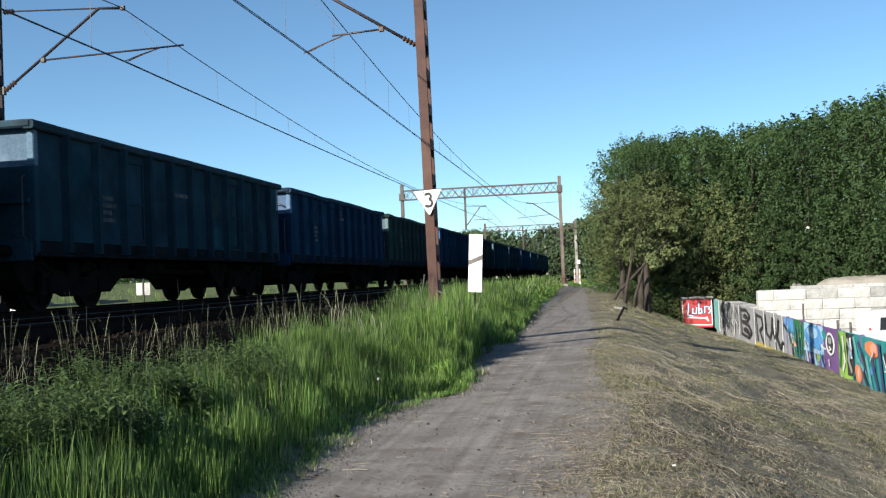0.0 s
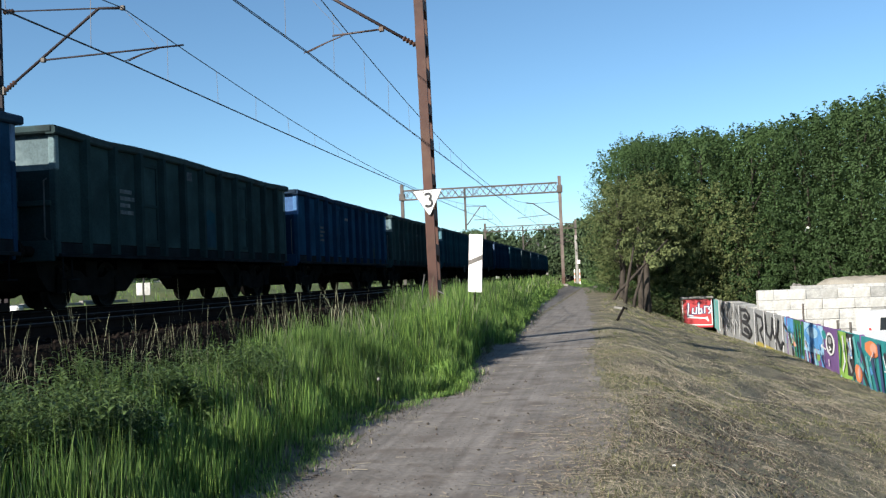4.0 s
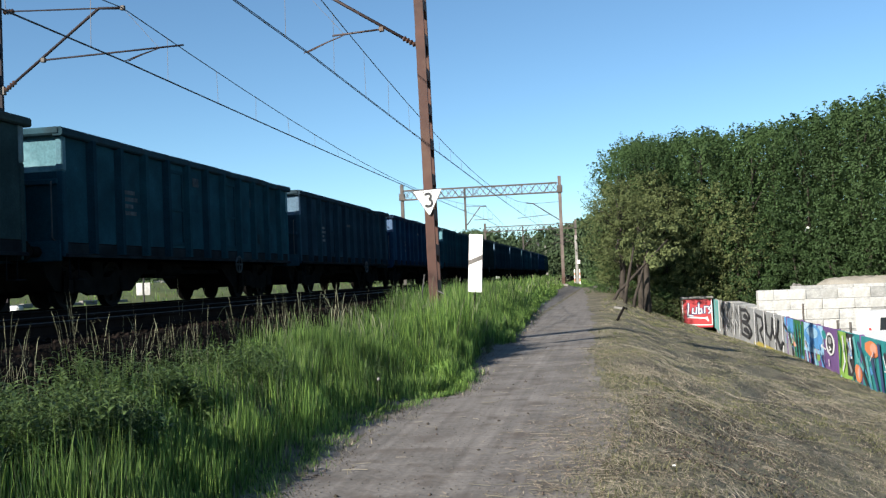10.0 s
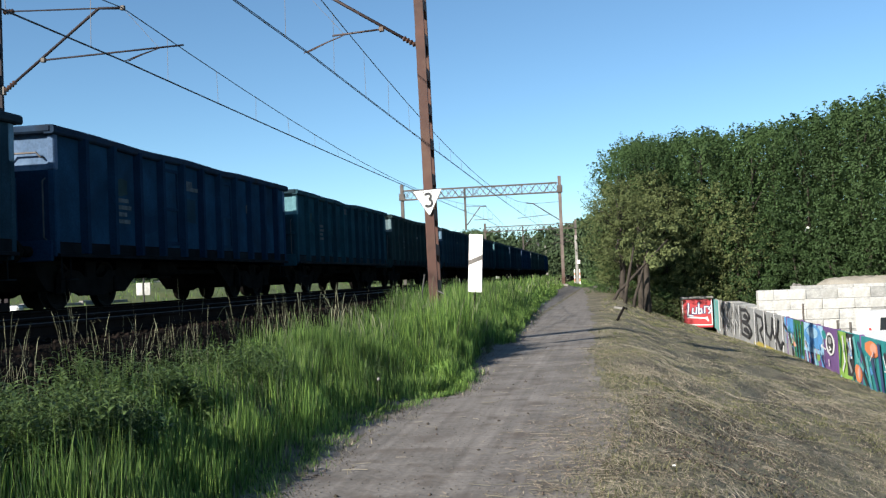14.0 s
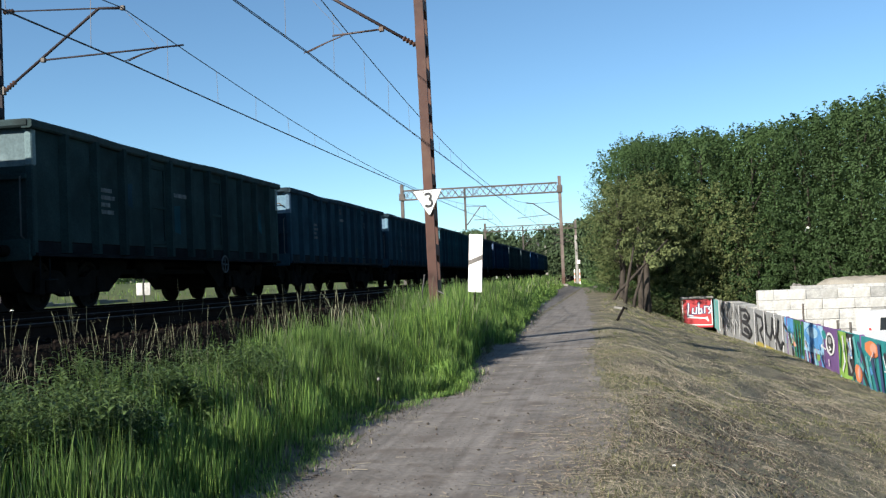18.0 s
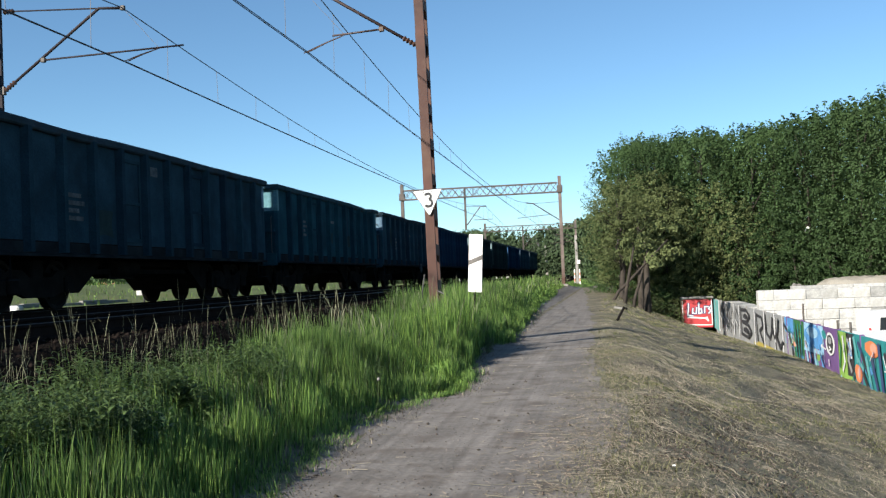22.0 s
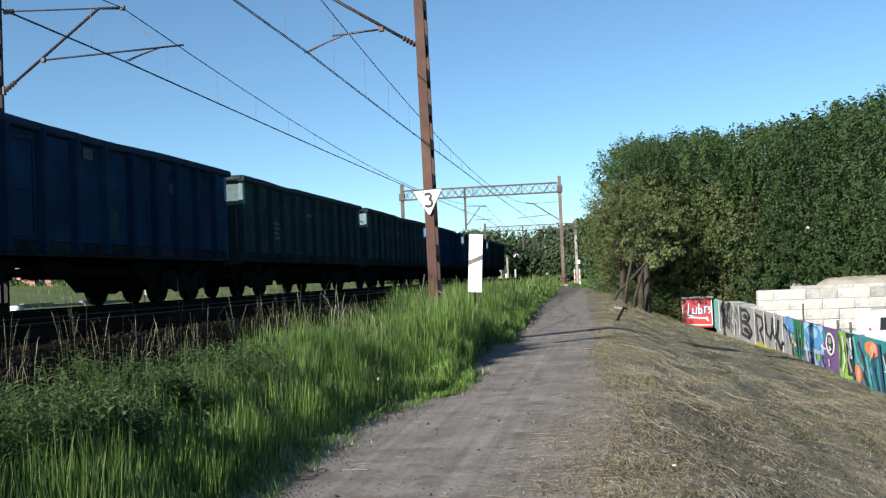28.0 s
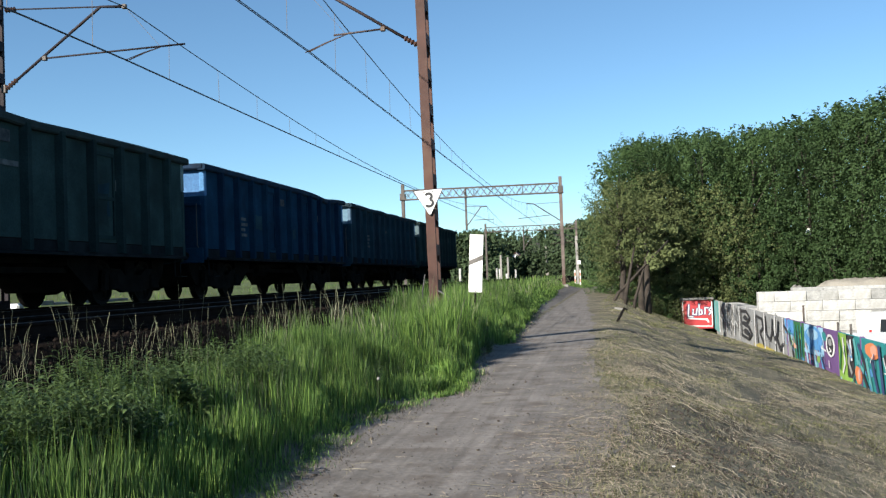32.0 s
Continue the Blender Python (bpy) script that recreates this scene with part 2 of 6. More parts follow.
# ---- shapes ----
class Shape:
    """Gathers simple solids into one mesh."""

    def __init__(self):
        self.v, self.f = [], []

    def add(self, verts, faces):
        k = len(self.v)
        self.v += [tuple(p) for p in verts]
        self.f += [tuple(i + k for i in q) for q in faces]
        return self

    def box(self, x0, x1, y0, y1, z0, z1, c=0.0, m=None):
        """An upright box; c: chamfer of its edges."""
        lo, hi = (x0, y0, z0), (x1, y1, z1)
        if c <= 0:
            p = [Vector((hi[0] if i & 1 else lo[0], hi[1] if i & 2 else lo[1], hi[2] if i & 4 else lo[2])) for i in range(8)]
            f = [(0, 2, 3, 1), (4, 5, 7, 6), (0, 1, 5, 4), (2, 6, 7, 3), (0, 4, 6, 2), (1, 3, 7, 5)]
        else:
            p = []
            for i in range(8):
                s = [1 if i & b else -1 for b in (1, 2, 4)]
                base = [hi[a] if s[a] > 0 else lo[a] for a in range(3)]
                for a in range(3):
                    p.append(Vector([base[b] if b == a else base[b] - s[b] * c for b in range(3)]))
            ix = lambda i, a: i * 3 + a
            f = [(ix(0, 2), ix(2, 2), ix(3, 2), ix(1, 2)), (ix(4, 2), ix(5, 2), ix(7, 2), ix(6, 2)),
                 (ix(0, 1), ix(1, 1), ix(5, 1), ix(4, 1)), (ix(2, 1), ix(6, 1), ix(7, 1), ix(3, 1)),
                 (ix(0, 0), ix(4, 0), ix(6, 0), ix(2, 0)), (ix(1, 0), ix(3, 0), ix(7, 0), ix(5, 0))]
            for a, b1, b2 in ((0, 2, 4), (1, 1, 4), (2, 1, 2)):
                o1, o2 = [q for q in range(3) if q != a]
                for i in (0, b1, b2, b1 | b2):
                    j = i | (1 << a)
                    f.append((ix(i, o1), ix(i, o2), ix(j, o2), ix(j, o1)))
            f += [(ix(i, 0), ix(i, 1), ix(i, 2)) for i in range(8)]
        if m:
            p = [m @ q for q in p]
        return self.add(p, f)

    def tube(self, pts, r, n=6, caps=True):
        """A round bar along points; r: a radius, or one for each point."""
        pts = [Vector(p) for p in pts]
        rs = [r] * len(pts) if not hasattr(r, "__len__") else r
        verts, faces = [], []
        for i, p in enumerate(pts):
            d = (pts[min(i + 1, len(pts) - 1)] - pts[max(i - 1, 0)]).normalized()
            a = d.orthogonal().normalized() if i == 0 else (a - d * a.dot(d)).normalized()
            b = d.cross(a)
            verts += [p + (a * math.cos(2 * math.pi * k / n) + b * math.sin(2 * math.pi * k / n)) * rs[i] for k in range(n)]
            if i:
                o = (i - 1) * n
                faces += [(o + k, o + (k + 1) % n, o + n + (k + 1) % n, o + n + k) for k in range(n)]
        if caps:
            faces += [tuple(reversed(range(n))), tuple(range((len(pts) - 1) * n, len(pts) * n))]
        return self.add(verts, faces)

    def prism(self, outline, a, b, axis="y", m=None):
        """An outline in the two other axes, drawn out from a to b along axis."""
        put = {"x": lambda u, v, w: (w, u, v), "y": lambda u, v, w: (u, w, v), "z": lambda u, v, w: (u, v, w)}[axis]
        n = len(outline)
        p = [Vector(put(u, v, w)) for w in (a, b) for u, v in outline]
        if m:
            p = [m @ q for q in p]
        f = [(k, (k + 1) % n, n + (k + 1) % n, n + k) for k in range(n)] + [tuple(reversed(range(n))), tuple(range(n, 2 * n))]
        return self.add(p, f)

    def lathe(self, profile, n=16, m=None):
        """A profile of (radius, z), turned round z."""
        p = [Vector((r * math.cos(2 * math.pi * k / n), r * math.sin(2 * math.pi * k / n), z)) for r, z in profile for k in range(n)]
        if m:
            p = [m @ q for q in p]
        f = [(i * n + k, i * n + (k + 1) % n, (i + 1) * n + (k + 1) % n, (i + 1) * n + k) for i in range(len(profile) - 1) for k in range(n)]
        f += [tuple(reversed(range(n))), tuple(range((len(profile) - 1) * n, len(profile) * n))]
        return self.add(p, f)

    def mesh(self, name, mat, smooth=False):
        me = bpy.data.meshes.new(name)
        me.from_pydata(self.v, [], self.f)
        bm = bmesh.new()
        bm.from_mesh(me)
        bmesh.ops.recalc_face_normals(bm, faces=bm.faces)
        bm.to_mesh(me)
        bm.free()
        me.materials.append(mat)
        if smooth:
            me.polygons.foreach_set("use_smooth", [True] * len(me.polygons))
        return me


def part(name, shape, mat, parent, label="", at=None, smooth=False):
    """One mesh object under a thing or under a part; shape: a Shape or a mesh to share."""
    me = shape if isinstance(shape, bpy.types.Mesh) else shape.mesh(name, mat, smooth)
    ob = new(name, me)
    ob.parent = parent
    if at is not None:
        ob.matrix_basis = at
    return tagged(ob, label)


def thing(name, label, category, at=None, group="", kind="", shape=None, mat=None, smooth=False):
    ob = new(name, shape.mesh(name, mat, smooth) if shape else None)
    if at is not None:
        ob.matrix_basis = at
    return tagged(ob, label, category, group, kind)


def quick_mesh(name, verts, quads, mat, tris=None, smooth=False):
    """A mesh straight from arrays: verts (n, 3), quads (m, 4), tris (k, 3)."""
    me = bpy.data.meshes.new(name)
    verts, quads = np.asarray(verts, np.float32), np.asarray(quads, np.int32).reshape(-1, 4)
    tris = np.zeros((0, 3), np.int32) if tris is None else np.asarray(tris, np.int32)
    me.vertices.add(len(verts))
    me.vertices.foreach_set("co", verts.ravel())
    me.loops.add(quads.size + tris.size)
    me.loops.foreach_set("vertex_index", np.concatenate([quads.ravel(), tris.ravel()]))
    me.polygons.add(len(quads) + len(tris))
    me.polygons.foreach_set("loop_start", np.concatenate([np.arange(len(quads)) * 4, quads.size + np.arange(len(tris)) * 3]).astype(np.int32))
    if smooth:
        me.polygons.foreach_set("use_smooth", np.ones(len(quads) + len(tris), bool))
    me.update(calc_edges=True)
    me.materials.append(mat)
    return me


# ---- the lie of the land ----
RAIL_Z = 1.205
FAR_X, NEAR_X = -10.93, -6.59          # the two tracks' middles
BEND_Y, BEND_R = 150.0, 500.0          # where the line begins to curve away


def line_at(x, s):
    """A point and heading on the line that runs x metres beside the camera, s metres along it."""
    if s <= BEND_Y:
        return x, s, 0.0
    a = (s - BEND_Y) / BEND_R
    return x * math.cos(a) - BEND_R * (1 - math.cos(a)), BEND_Y + (BEND_R + x * 0.0) * math.sin(a) + x * math.sin(a), a


def bend(y):
    """How far the line has gone aside at y."""
    d = np.clip(np.asarray(y, float) - BEND_Y, 0, 330)
    return -(BEND_R - np.sqrt(BEND_R ** 2 - d ** 2))


def path_mid(y):
    return -1.1 - 0.019 * np.clip(y, 0, 160) + 0.06 * np.sin(np.asarray(y) * 0.23)


def ground_z(x, y):
    """Height of the ground: far meadow, railway bank, path, mown slope down to the yard."""
    x, y = np.asarray(x, float), np.asarray(y, float)
    u = x - bend(y)
    z = np.interp(u, [-400, -60, -27, -19, -17, -14.6, -4.75, -4.3, -3.7, -3.0, -2.45, -2.2], [0.9, 0.75, 0.7, 0.64, 0.62, 0.56, 0.50, 0.45, 0.38, 0.17, 0.02, 0.0])
    rise = np.interp(u, [-400, -60, -27, -18], [1.4, 1.3, 1.15, 0.0])    # a grassy rise beyond the tracks
    z = z + rise * np.clip((125 - y) / 40, 0, 1)
    foot = -2.0 - 0.031 * np.clip(y - 38, 0, 32)
    fall = np.interp(x, [0.0, 0.6, 1.6, 7.0, 9.0], [0.0, 0.05, 0.27, 1.0, 1.02])
    fade = np.clip((130 - y) / 55, 0, 1) * np.clip((y + 60) / 40, 0, 1)
    z = np.where(x > 0, foot * fall * fade, z)
    wob = 0.022 * np.sin(x * 7.3 + 2 * np.sin(y * 2.9)) * np.sin(y * 6.1 + x) + 0.035 * np.sin(x * 1.9 + y * 0.7) * np.sin(y * 0.43 - x * 0.6) + 0.02 * np.sin(x * 4.1 - y * 1.7)
    calm = np.clip(np.abs(x - path_mid(y)) - 1.1, 0, 1) * np.where((u > -14) & (u < -4.6), 0.2, 1) * np.where(np.abs(x) < 40, 1, 0)
    return z + wob * calm


def sheet(name, xs, ys, lift, mat, label, edge=None):
    """A sheet of ground over a grid of x and y; edge(y, u) bends its sides."""
    X, Y = np.meshgrid(xs, ys)
    if edge:
        X = edge(X, Y)
    V = np.stack([X, Y, ground_z(X, Y) + lift], -1).reshape(-1, 3)
    nx, ny = len(xs), len(ys)
    i = (np.arange(ny - 1)[:, None] * nx + np.arange(nx - 1)[None]).ravel()
    ob = new(name, quick_mesh(name, V, np.stack([i, i + 1, i + nx + 1, i + nx], -1), mat, smooth=True))
    return tagged(ob, label, "ground", kind="structure")


def steps(*spans):
    out = []
    for a, b, d in spans:
        out += list(np.arange(a, b, d))
    return np.array(out + [spans[-1][1]])


YS = steps((-600, -60, 60), (-60, 0, 6), (0, 26, 0.25), (26, 40, 0.5), (40, 120, 2), (120, 480, 8), (480, 4000, 320))
ground = sheet("ground", steps((-3000, -400, 260), (-400, -20, 20), (-20, -2, 0.3), (-2, 7.2, 0.2), (7.2, 10, 0.4), (10, 60, 5), (60, 3000, 245)), YS, 0.0, M_GROUND,
               "mown dry grass slope with earth patches")
field = sheet("meadow", steps((-900, -60, 60), (-60, -30, 6), (-30, -14, 1)), steps((-200, 0, 40), (0, 120, 4), (120, 900, 30)), 0.03, M_FIELD, "flat green meadow beyond the railway",
              edge=lambda X, Y: X + bend(Y))
far_field = sheet("meadow", steps((-1, 200, 10)), steps((74, 120, 4), (120, 900, 40)), 0.03, M_FIELD, "green grass at the edge of the wood",
                  edge=lambda X, Y: X + np.clip(-0.02 * (Y - 60), -60, 0) + bend(Y) * 0.9)


def hay_edge(y):
    """How far the mown hay draws back from the path, or comes over it."""
    return 0.32 * np.exp(-((y - 11.3) / 1.9) ** 2) - 0.24 / (1 + np.exp((y - 8.2) / 0.9))


def path_edge(X, Y):
    wob = 0.06 * np.sin(Y * 0.9) + 0.04 * np.sin(Y * 2.1 + 1)
    half = np.where(X > 0, 1.2 + np.where(Y > 0, hay_edge(Y), -0.2), 1.3) - np.clip(Y - 20, 0, 80) * 0.005 - np.clip(Y - 75, 0, 30) * 0.016
    return path_mid(Y) + X * (half + wob * np.abs(X) * np.where(X > 0, 1.3, 0.8)) + bend(Y)


path = sheet("path", np.linspace(-1, 1, 15), steps((-40, 0, 2), (0, 40, 0.2), (40, 160, 1.5), (160, 240, 8)), 0.006, M_PATH, "trodden grey dirt footpath beside the railway bank", edge=path_edge)
path["category"] = "path"


# ---- tracks ----
def along(x, z, ss):
    out = []
    for s in ss:
        px, py, a = line_at(x, s)
        out.append(Vector((px, py, z)))
    return out


LINE_S = [-320, -150, -60, 0, 15, 30, 45, 60, 80, 100, 125, 150] + [150 + 12 * k for k in range(1, 22)]


def strip(name, profile, mat, parent, label=""):
    """A profile of (x, z) drawn along the line."""
    sh = Shape()
    n = len(profile)
    for i, s in enumerate(LINE_S):
        for x, z in profile:
            px, py, a = line_at(x, s)
            sh.v.append((px, py, z))
        if i:
            o = (i - 1) * n
            sh.f += [(o + k, o + k + 1, o + n + k + 1, o + n + k) for k in range(n - 1)]
    return part(name, sh, mat, parent, label)


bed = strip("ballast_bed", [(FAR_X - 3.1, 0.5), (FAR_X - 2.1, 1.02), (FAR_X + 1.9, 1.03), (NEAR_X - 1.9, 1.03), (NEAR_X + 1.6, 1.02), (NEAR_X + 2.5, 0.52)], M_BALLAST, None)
tagged(bed, "ballast bed under two tracks, the train's shade in its colour", "track bed", kind="structure")
for cx, nm in ((NEAR_X, "near"), (FAR_X, "far")):
    track = thing("railway_track", "steel rails on concrete sleepers in dark ballast", "railway track", kind="structure", group="tracks")
    for side in (-0.7525, 0.7525):
        x = cx + side
        web = [(-0.075, -0.172), (-0.075, -0.155), (-0.012, -0.13), (-0.012, -0.05), (-0.036, -0.035), (-0.036, -0.006)]
        prof = [(x + a, RAIL_Z + b) for a, b in web] + [(x - a, RAIL_Z + b) for a, b in reversed(web)]
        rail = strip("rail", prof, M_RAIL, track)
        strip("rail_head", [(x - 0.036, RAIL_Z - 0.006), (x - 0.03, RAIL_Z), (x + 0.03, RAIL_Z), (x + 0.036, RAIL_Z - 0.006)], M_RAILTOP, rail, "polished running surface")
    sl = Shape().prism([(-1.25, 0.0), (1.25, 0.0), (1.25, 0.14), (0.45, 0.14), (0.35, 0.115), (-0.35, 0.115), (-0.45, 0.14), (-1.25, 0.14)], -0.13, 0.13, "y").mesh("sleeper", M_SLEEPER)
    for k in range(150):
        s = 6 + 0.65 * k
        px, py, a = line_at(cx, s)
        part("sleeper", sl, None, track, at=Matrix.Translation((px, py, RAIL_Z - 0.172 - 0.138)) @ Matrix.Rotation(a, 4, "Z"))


def scatter_stones(name, n, xs, ys, size, mat, label, z_of, seed):
    """Broken stones lying loose: skewed octahedra."""
    g = np.random.default_rng(seed)
    c = np.stack([g.uniform(*xs, n), ys[0] + (ys[1] - ys[0]) * g.random(n) ** 1.6, np.zeros(n)], -1)
    c[:, 2] = z_of(c[:, 0], c[:, 1])
    base = np.array([(1, 0, 0), (0, 1, 0), (-1, 0, 0), (0, -1, 0), (0, 0, 0.7), (0, 0, -0.7)])
    v = base[None] * (size * g.uniform(0.5, 1.4, (n, 6, 1))) * g.uniform(0.7, 1.2, (n, 1, 3))
    a = g.uniform(0, 6.3, n)
    r = np.stack([v[..., 0] * np.cos(a)[:, None] - v[..., 1] * np.sin(a)[:, None], v[..., 0] * np.sin(a)[:, None] + v[..., 1] * np.cos(a)[:, None], v[..., 2]], -1)
    V = (c[:, None] + r).reshape(-1, 3)
    t = np.array([(0, 1, 4), (1, 2, 4), (2, 3, 4), (3, 0, 4), (1, 0, 5), (2, 1, 5), (3, 2, 5), (0, 3, 5)])
    T = (t[None] + 6 * np.arange(n)[:, None, None]).reshape(-1, 3)
    return tagged(new(name, quick_mesh(name, V, np.zeros((0, 4)), mat, T)), label, "stones", kind="stuff")


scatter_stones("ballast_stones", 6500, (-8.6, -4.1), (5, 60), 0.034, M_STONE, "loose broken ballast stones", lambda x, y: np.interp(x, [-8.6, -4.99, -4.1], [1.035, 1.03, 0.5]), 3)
scatter_stones("path_pebbles", 1100, (-2.5, 0.1), (4, 45), 0.011, M_PEBBLE, "small pebbles on the footpath", lambda x, y: ground_z(x, y) + 0.009, 4)
scatter_stones("path_clods", 46, (-2.4, 0.0), (6, 24), 0.022, M_CRUMB, "dark lumps of earth on the footpath", lambda x, y: ground_z(x, y) + 0.012, 7)
scatter_stones("path_crumbs", 1700, (-2.6, 0.0), (4, 30), 0.005, M_CRUMB, "dark crumbs of earth on the footpath", lambda x, y: ground_z(x, y) + 0.008, 6)
scatter_stones("slope_stones", 240, (0.2, 6.5), (5, 40), 0.025, M_PEBBLE, "small stones in the mown grass", lambda x, y: ground_z(x, y) + 0.01, 5)


# ---- grass ----
def blades(name, x, y, height, width, mat, label, seed, lean=0.35, droop=0.3, lift=0.0, head=0.0, heading=None):
    """Bent, tapering blades rooted at (x, y); head: thickens the tips into seed heads."""
    g = np.random.default_rng(seed)
    n = len(x)
    z = ground_z(x, y) + lift
    tuft = np.sin(x * 5.3 + 2.1 * np.sin(y * 3.1)) + np.sin(y * 4.7 + 1.7 * np.sin(x * 4.1 + 1))
    h = height * g.uniform(0.5, 1.25, n) * (1 + 0.17 * tuft)
    a = g.normal(0, 1.1, n) + 2.2 * np.sin(x * 3.7 + y * 1.9) + 1.6 * np.sin(y * 2.6 - x * 2.2) if heading is None else heading + g.normal(0, 0.5, n)
    tilt = np.abs(g.normal(0, lean, n)) * (1 + 0.35 * np.sin(x * 7.1 - y * 5.9))
    w = width * g.uniform(0.6, 1.3, n)
    f = a + g.uniform(-1.2, 1.2, n) + np.pi / 2
    across = np.stack([np.cos(f), np.sin(f), np.zeros(n)], -1)
    rows = []
    prof = [(0, 1.0), (0.4, 0.9), (0.75, 0.6)] if not head else [(0, 0.35), (0.6, 0.3), (0.85, head)]
    for t, wt in prof:
        r = np.sin(tilt) * h * t + droop * h * t * t * np.sin(tilt + 0.15)
        c = np.stack([x + np.cos(a) * r, y + np.sin(a) * r, z + h * t * np.cos(tilt) * (1 - 0.12 * droop * t)], -1)
        rows += [c - across * (w * wt / 2)[:, None], c + across * (w * wt / 2)[:, None]]
    t = 1.0
    r = np.sin(tilt) * h + droop * h * np.sin(tilt + 0.15)
    rows.append(np.stack([x + np.cos(a) * r, y + np.sin(a) * r, z + h * np.cos(tilt) * (1 - 0.25 * droop)], -1))
    V = np.stack(rows, 1).reshape(-1, 3)
    o = 7 * np.arange(n)[:, None]
    Q = np.concatenate([o + np.array([[0, 1, 3, 2]]), o + np.array([[2, 3, 5, 4]])])
    T = o + np.array([[4, 5, 6]])
    return tagged(new(name, quick_mesh(name, V, Q, mat, T)), label, "grass", kind="stuff")


def clumped(n, x0, x1, y0, y1, seed, power=1.5, clump=0.25, clumps=None):
    """Points in loose clumps, thinning with y."""
    g = np.random.default_rng(seed)
    k = clumps or max(4, n // 28)
    cy = y0 + (y1 - y0) * g.random(k) ** power
    cx = g.uniform(x0, x1, k)
    i = g.integers(0, k, n)
    return cx[i] + g.normal(0, clump, n), cy[i] + g.normal(0, clump, n)


def bank_edge(y):
    """Where the bank's grass ends beside the path: a bulge at 13 m, a worn bay, and a tuft at 22 m."""
    return np.interp(y, [0, 6, 7, 8.5, 9.9, 11.1, 12.3, 13.2, 14.8, 18.2, 20.8, 22.4, 24, 30, 45, 59, 95, 104], [-2.2, -2.3, -2.42, -2.5, -2.54, -2.44, -2.22, -1.93, -2.02, -2.5, -2.58, -2.2, -2.3, -2.52, -3.02, -3.2, -4.0, 2.0])


def bank_grass(n, y0, y1, height, width, seed, power=1.4, clump=0.16, u=(-4.7, -1.8)):
    x, y = clumped(n, *u, y0, y1, seed, power, clump)
    x = x - 0.012 * np.clip(y, 0, 95) + bend(y) + np.clip(y - 100, 0, 60) * 0.03 * (x + 4.7)
    edge = bank_edge(y)
    keep = x < edge - 0.07 * np.sin(y * 1.3) - 0.06 * np.sin(y * 3.3)
    return x[keep], y[keep]


def bank_height(x, y):
    """The grass is lower by the path, and trampled before the bulge."""
    edge = np.clip((x - path_mid(y) + 2.25) / 1.0, 0, 1)
    patch = np.exp(-((y - 18.5) / 3.2) ** 2) * np.clip((x + 3.3) / 0.5, 0, 1)
    fringe = np.clip((bank_edge(y) - x) / 0.3, 0.62, 1) ** np.clip((30 - y) / 6, 0, 0.75)
    brow = 1 - 0.35 * np.clip((-3.35 - x) / 0.6, 0, 1) * np.clip((24 - y) / 4, 0, 1)
    return fringe * (0.41 + 0.05 * np.clip((y - 9) / 4, 0, 1)) * brow + brow * fringe * 0.23 * np.clip((y - 13) / 9, 0, 1) - edge * (0.27 + 0.26 * np.clip((y - 20) / 20, 0, 1)) + 0.28 * patch + 0.42 * np.exp(-((y - 19.2) / 2.0) ** 2 - ((x + 2.95) / 0.45) ** 2)


def lush(x, y):
    """Patches of paler and of deeper green."""
    return np.sin(x * 2.1 + y * 0.9) + np.sin(y * 0.47 - x * 1.3 + 1) + 0.8 * np.sin(y * 1.7 + x * 3.3) + 0.9 * np.clip((y - 12) / 8, -1, 1) + 1.9 * np.clip((x - path_mid(y) + 2.15) / 0.4, -1, 1) * np.clip((y - 7.5) / 3, 0, 1)


for n, y0, y1, w, power, clump, seed in ((84000, 3.5, 15, 0.0074, 1.1, 0.07, 11), (84000, 13, 42, 0.0128, 1.3, 0.085, 13), (32000, 40, 170, 0.05, 1.2, 0.3, 15)):
    x, y = bank_grass(n, y0, y1, 0.5, w, seed, power, clump)
    rank = (y < 11.5) & (x < -3.1) & (np.random.default_rng(seed + 5).random(len(x)) < 0.7)
    rank |= (y < 12.4) & (x > -3.45) & (np.random.default_rng(seed + 6).random(len(x)) < 0.12)
    x, y = x[~rank], y[~rank]
    pale = lush(x, y) + np.random.default_rng(seed).normal(0, 1.5, len(x)) > 0
    for pick, mat in ((pale, M_BLADE), (~pale, M_BLADE_DEEP)):
        blades("bank_grass", x[pick], y[pick], bank_height(x[pick], y[pick]), w, mat, "tall lush green grass on the railway bank", seed + 1, lean=0.12, droop=0.16)

# rank tufts before the white board and round the mast's foot
gt = np.random.default_rng(17)
for n, cx, cy, rx, ry, h in ((500, -2.74, 19.3, 0.1, 0.3, 1.02), (900, -2.85, 19.0, 0.3, 0.7, 0.92), (420, -3.5, 20.8, 0.3, 0.5, 0.62), (300, -4.0, 21.2, 0.25, 0.5, 0.55)):
    x, y = gt.normal(cx, rx, n), gt.normal(cy, ry, n)
    ok = x < bank_edge(y)
    blades("bank_grass", x[ok], y[ok], h, 0.012, M_BLADE, "tall rank grass tuft on the railway bank", 18, lean=0.1, droop=0.2)
    blades("seed_stalks", x[ok][::9], y[ok][::9], h * 1.12, 0.01, M_BLADE_DRY, "tall pale seed-bearing grass stalks", 19, lean=0.12, droop=0.4, head=0.9)

# thin low tufts and creeping grass along the path's edge
gf = np.random.default_rng(19)
y = 4 + 60 * gf.random(7000) ** 1.5
x = bank_edge(y) + np.abs(gf.normal(0, 0.11, 7000)) - 0.12 + 0.06 * np.sin(y * 5)
blades("edge_grass", x, y, 0.09, 0.0045 + 0.0004 * y, M_BLADE_DEEP, "low thin grass creeping over the path's edge", 20, lean=0.6)

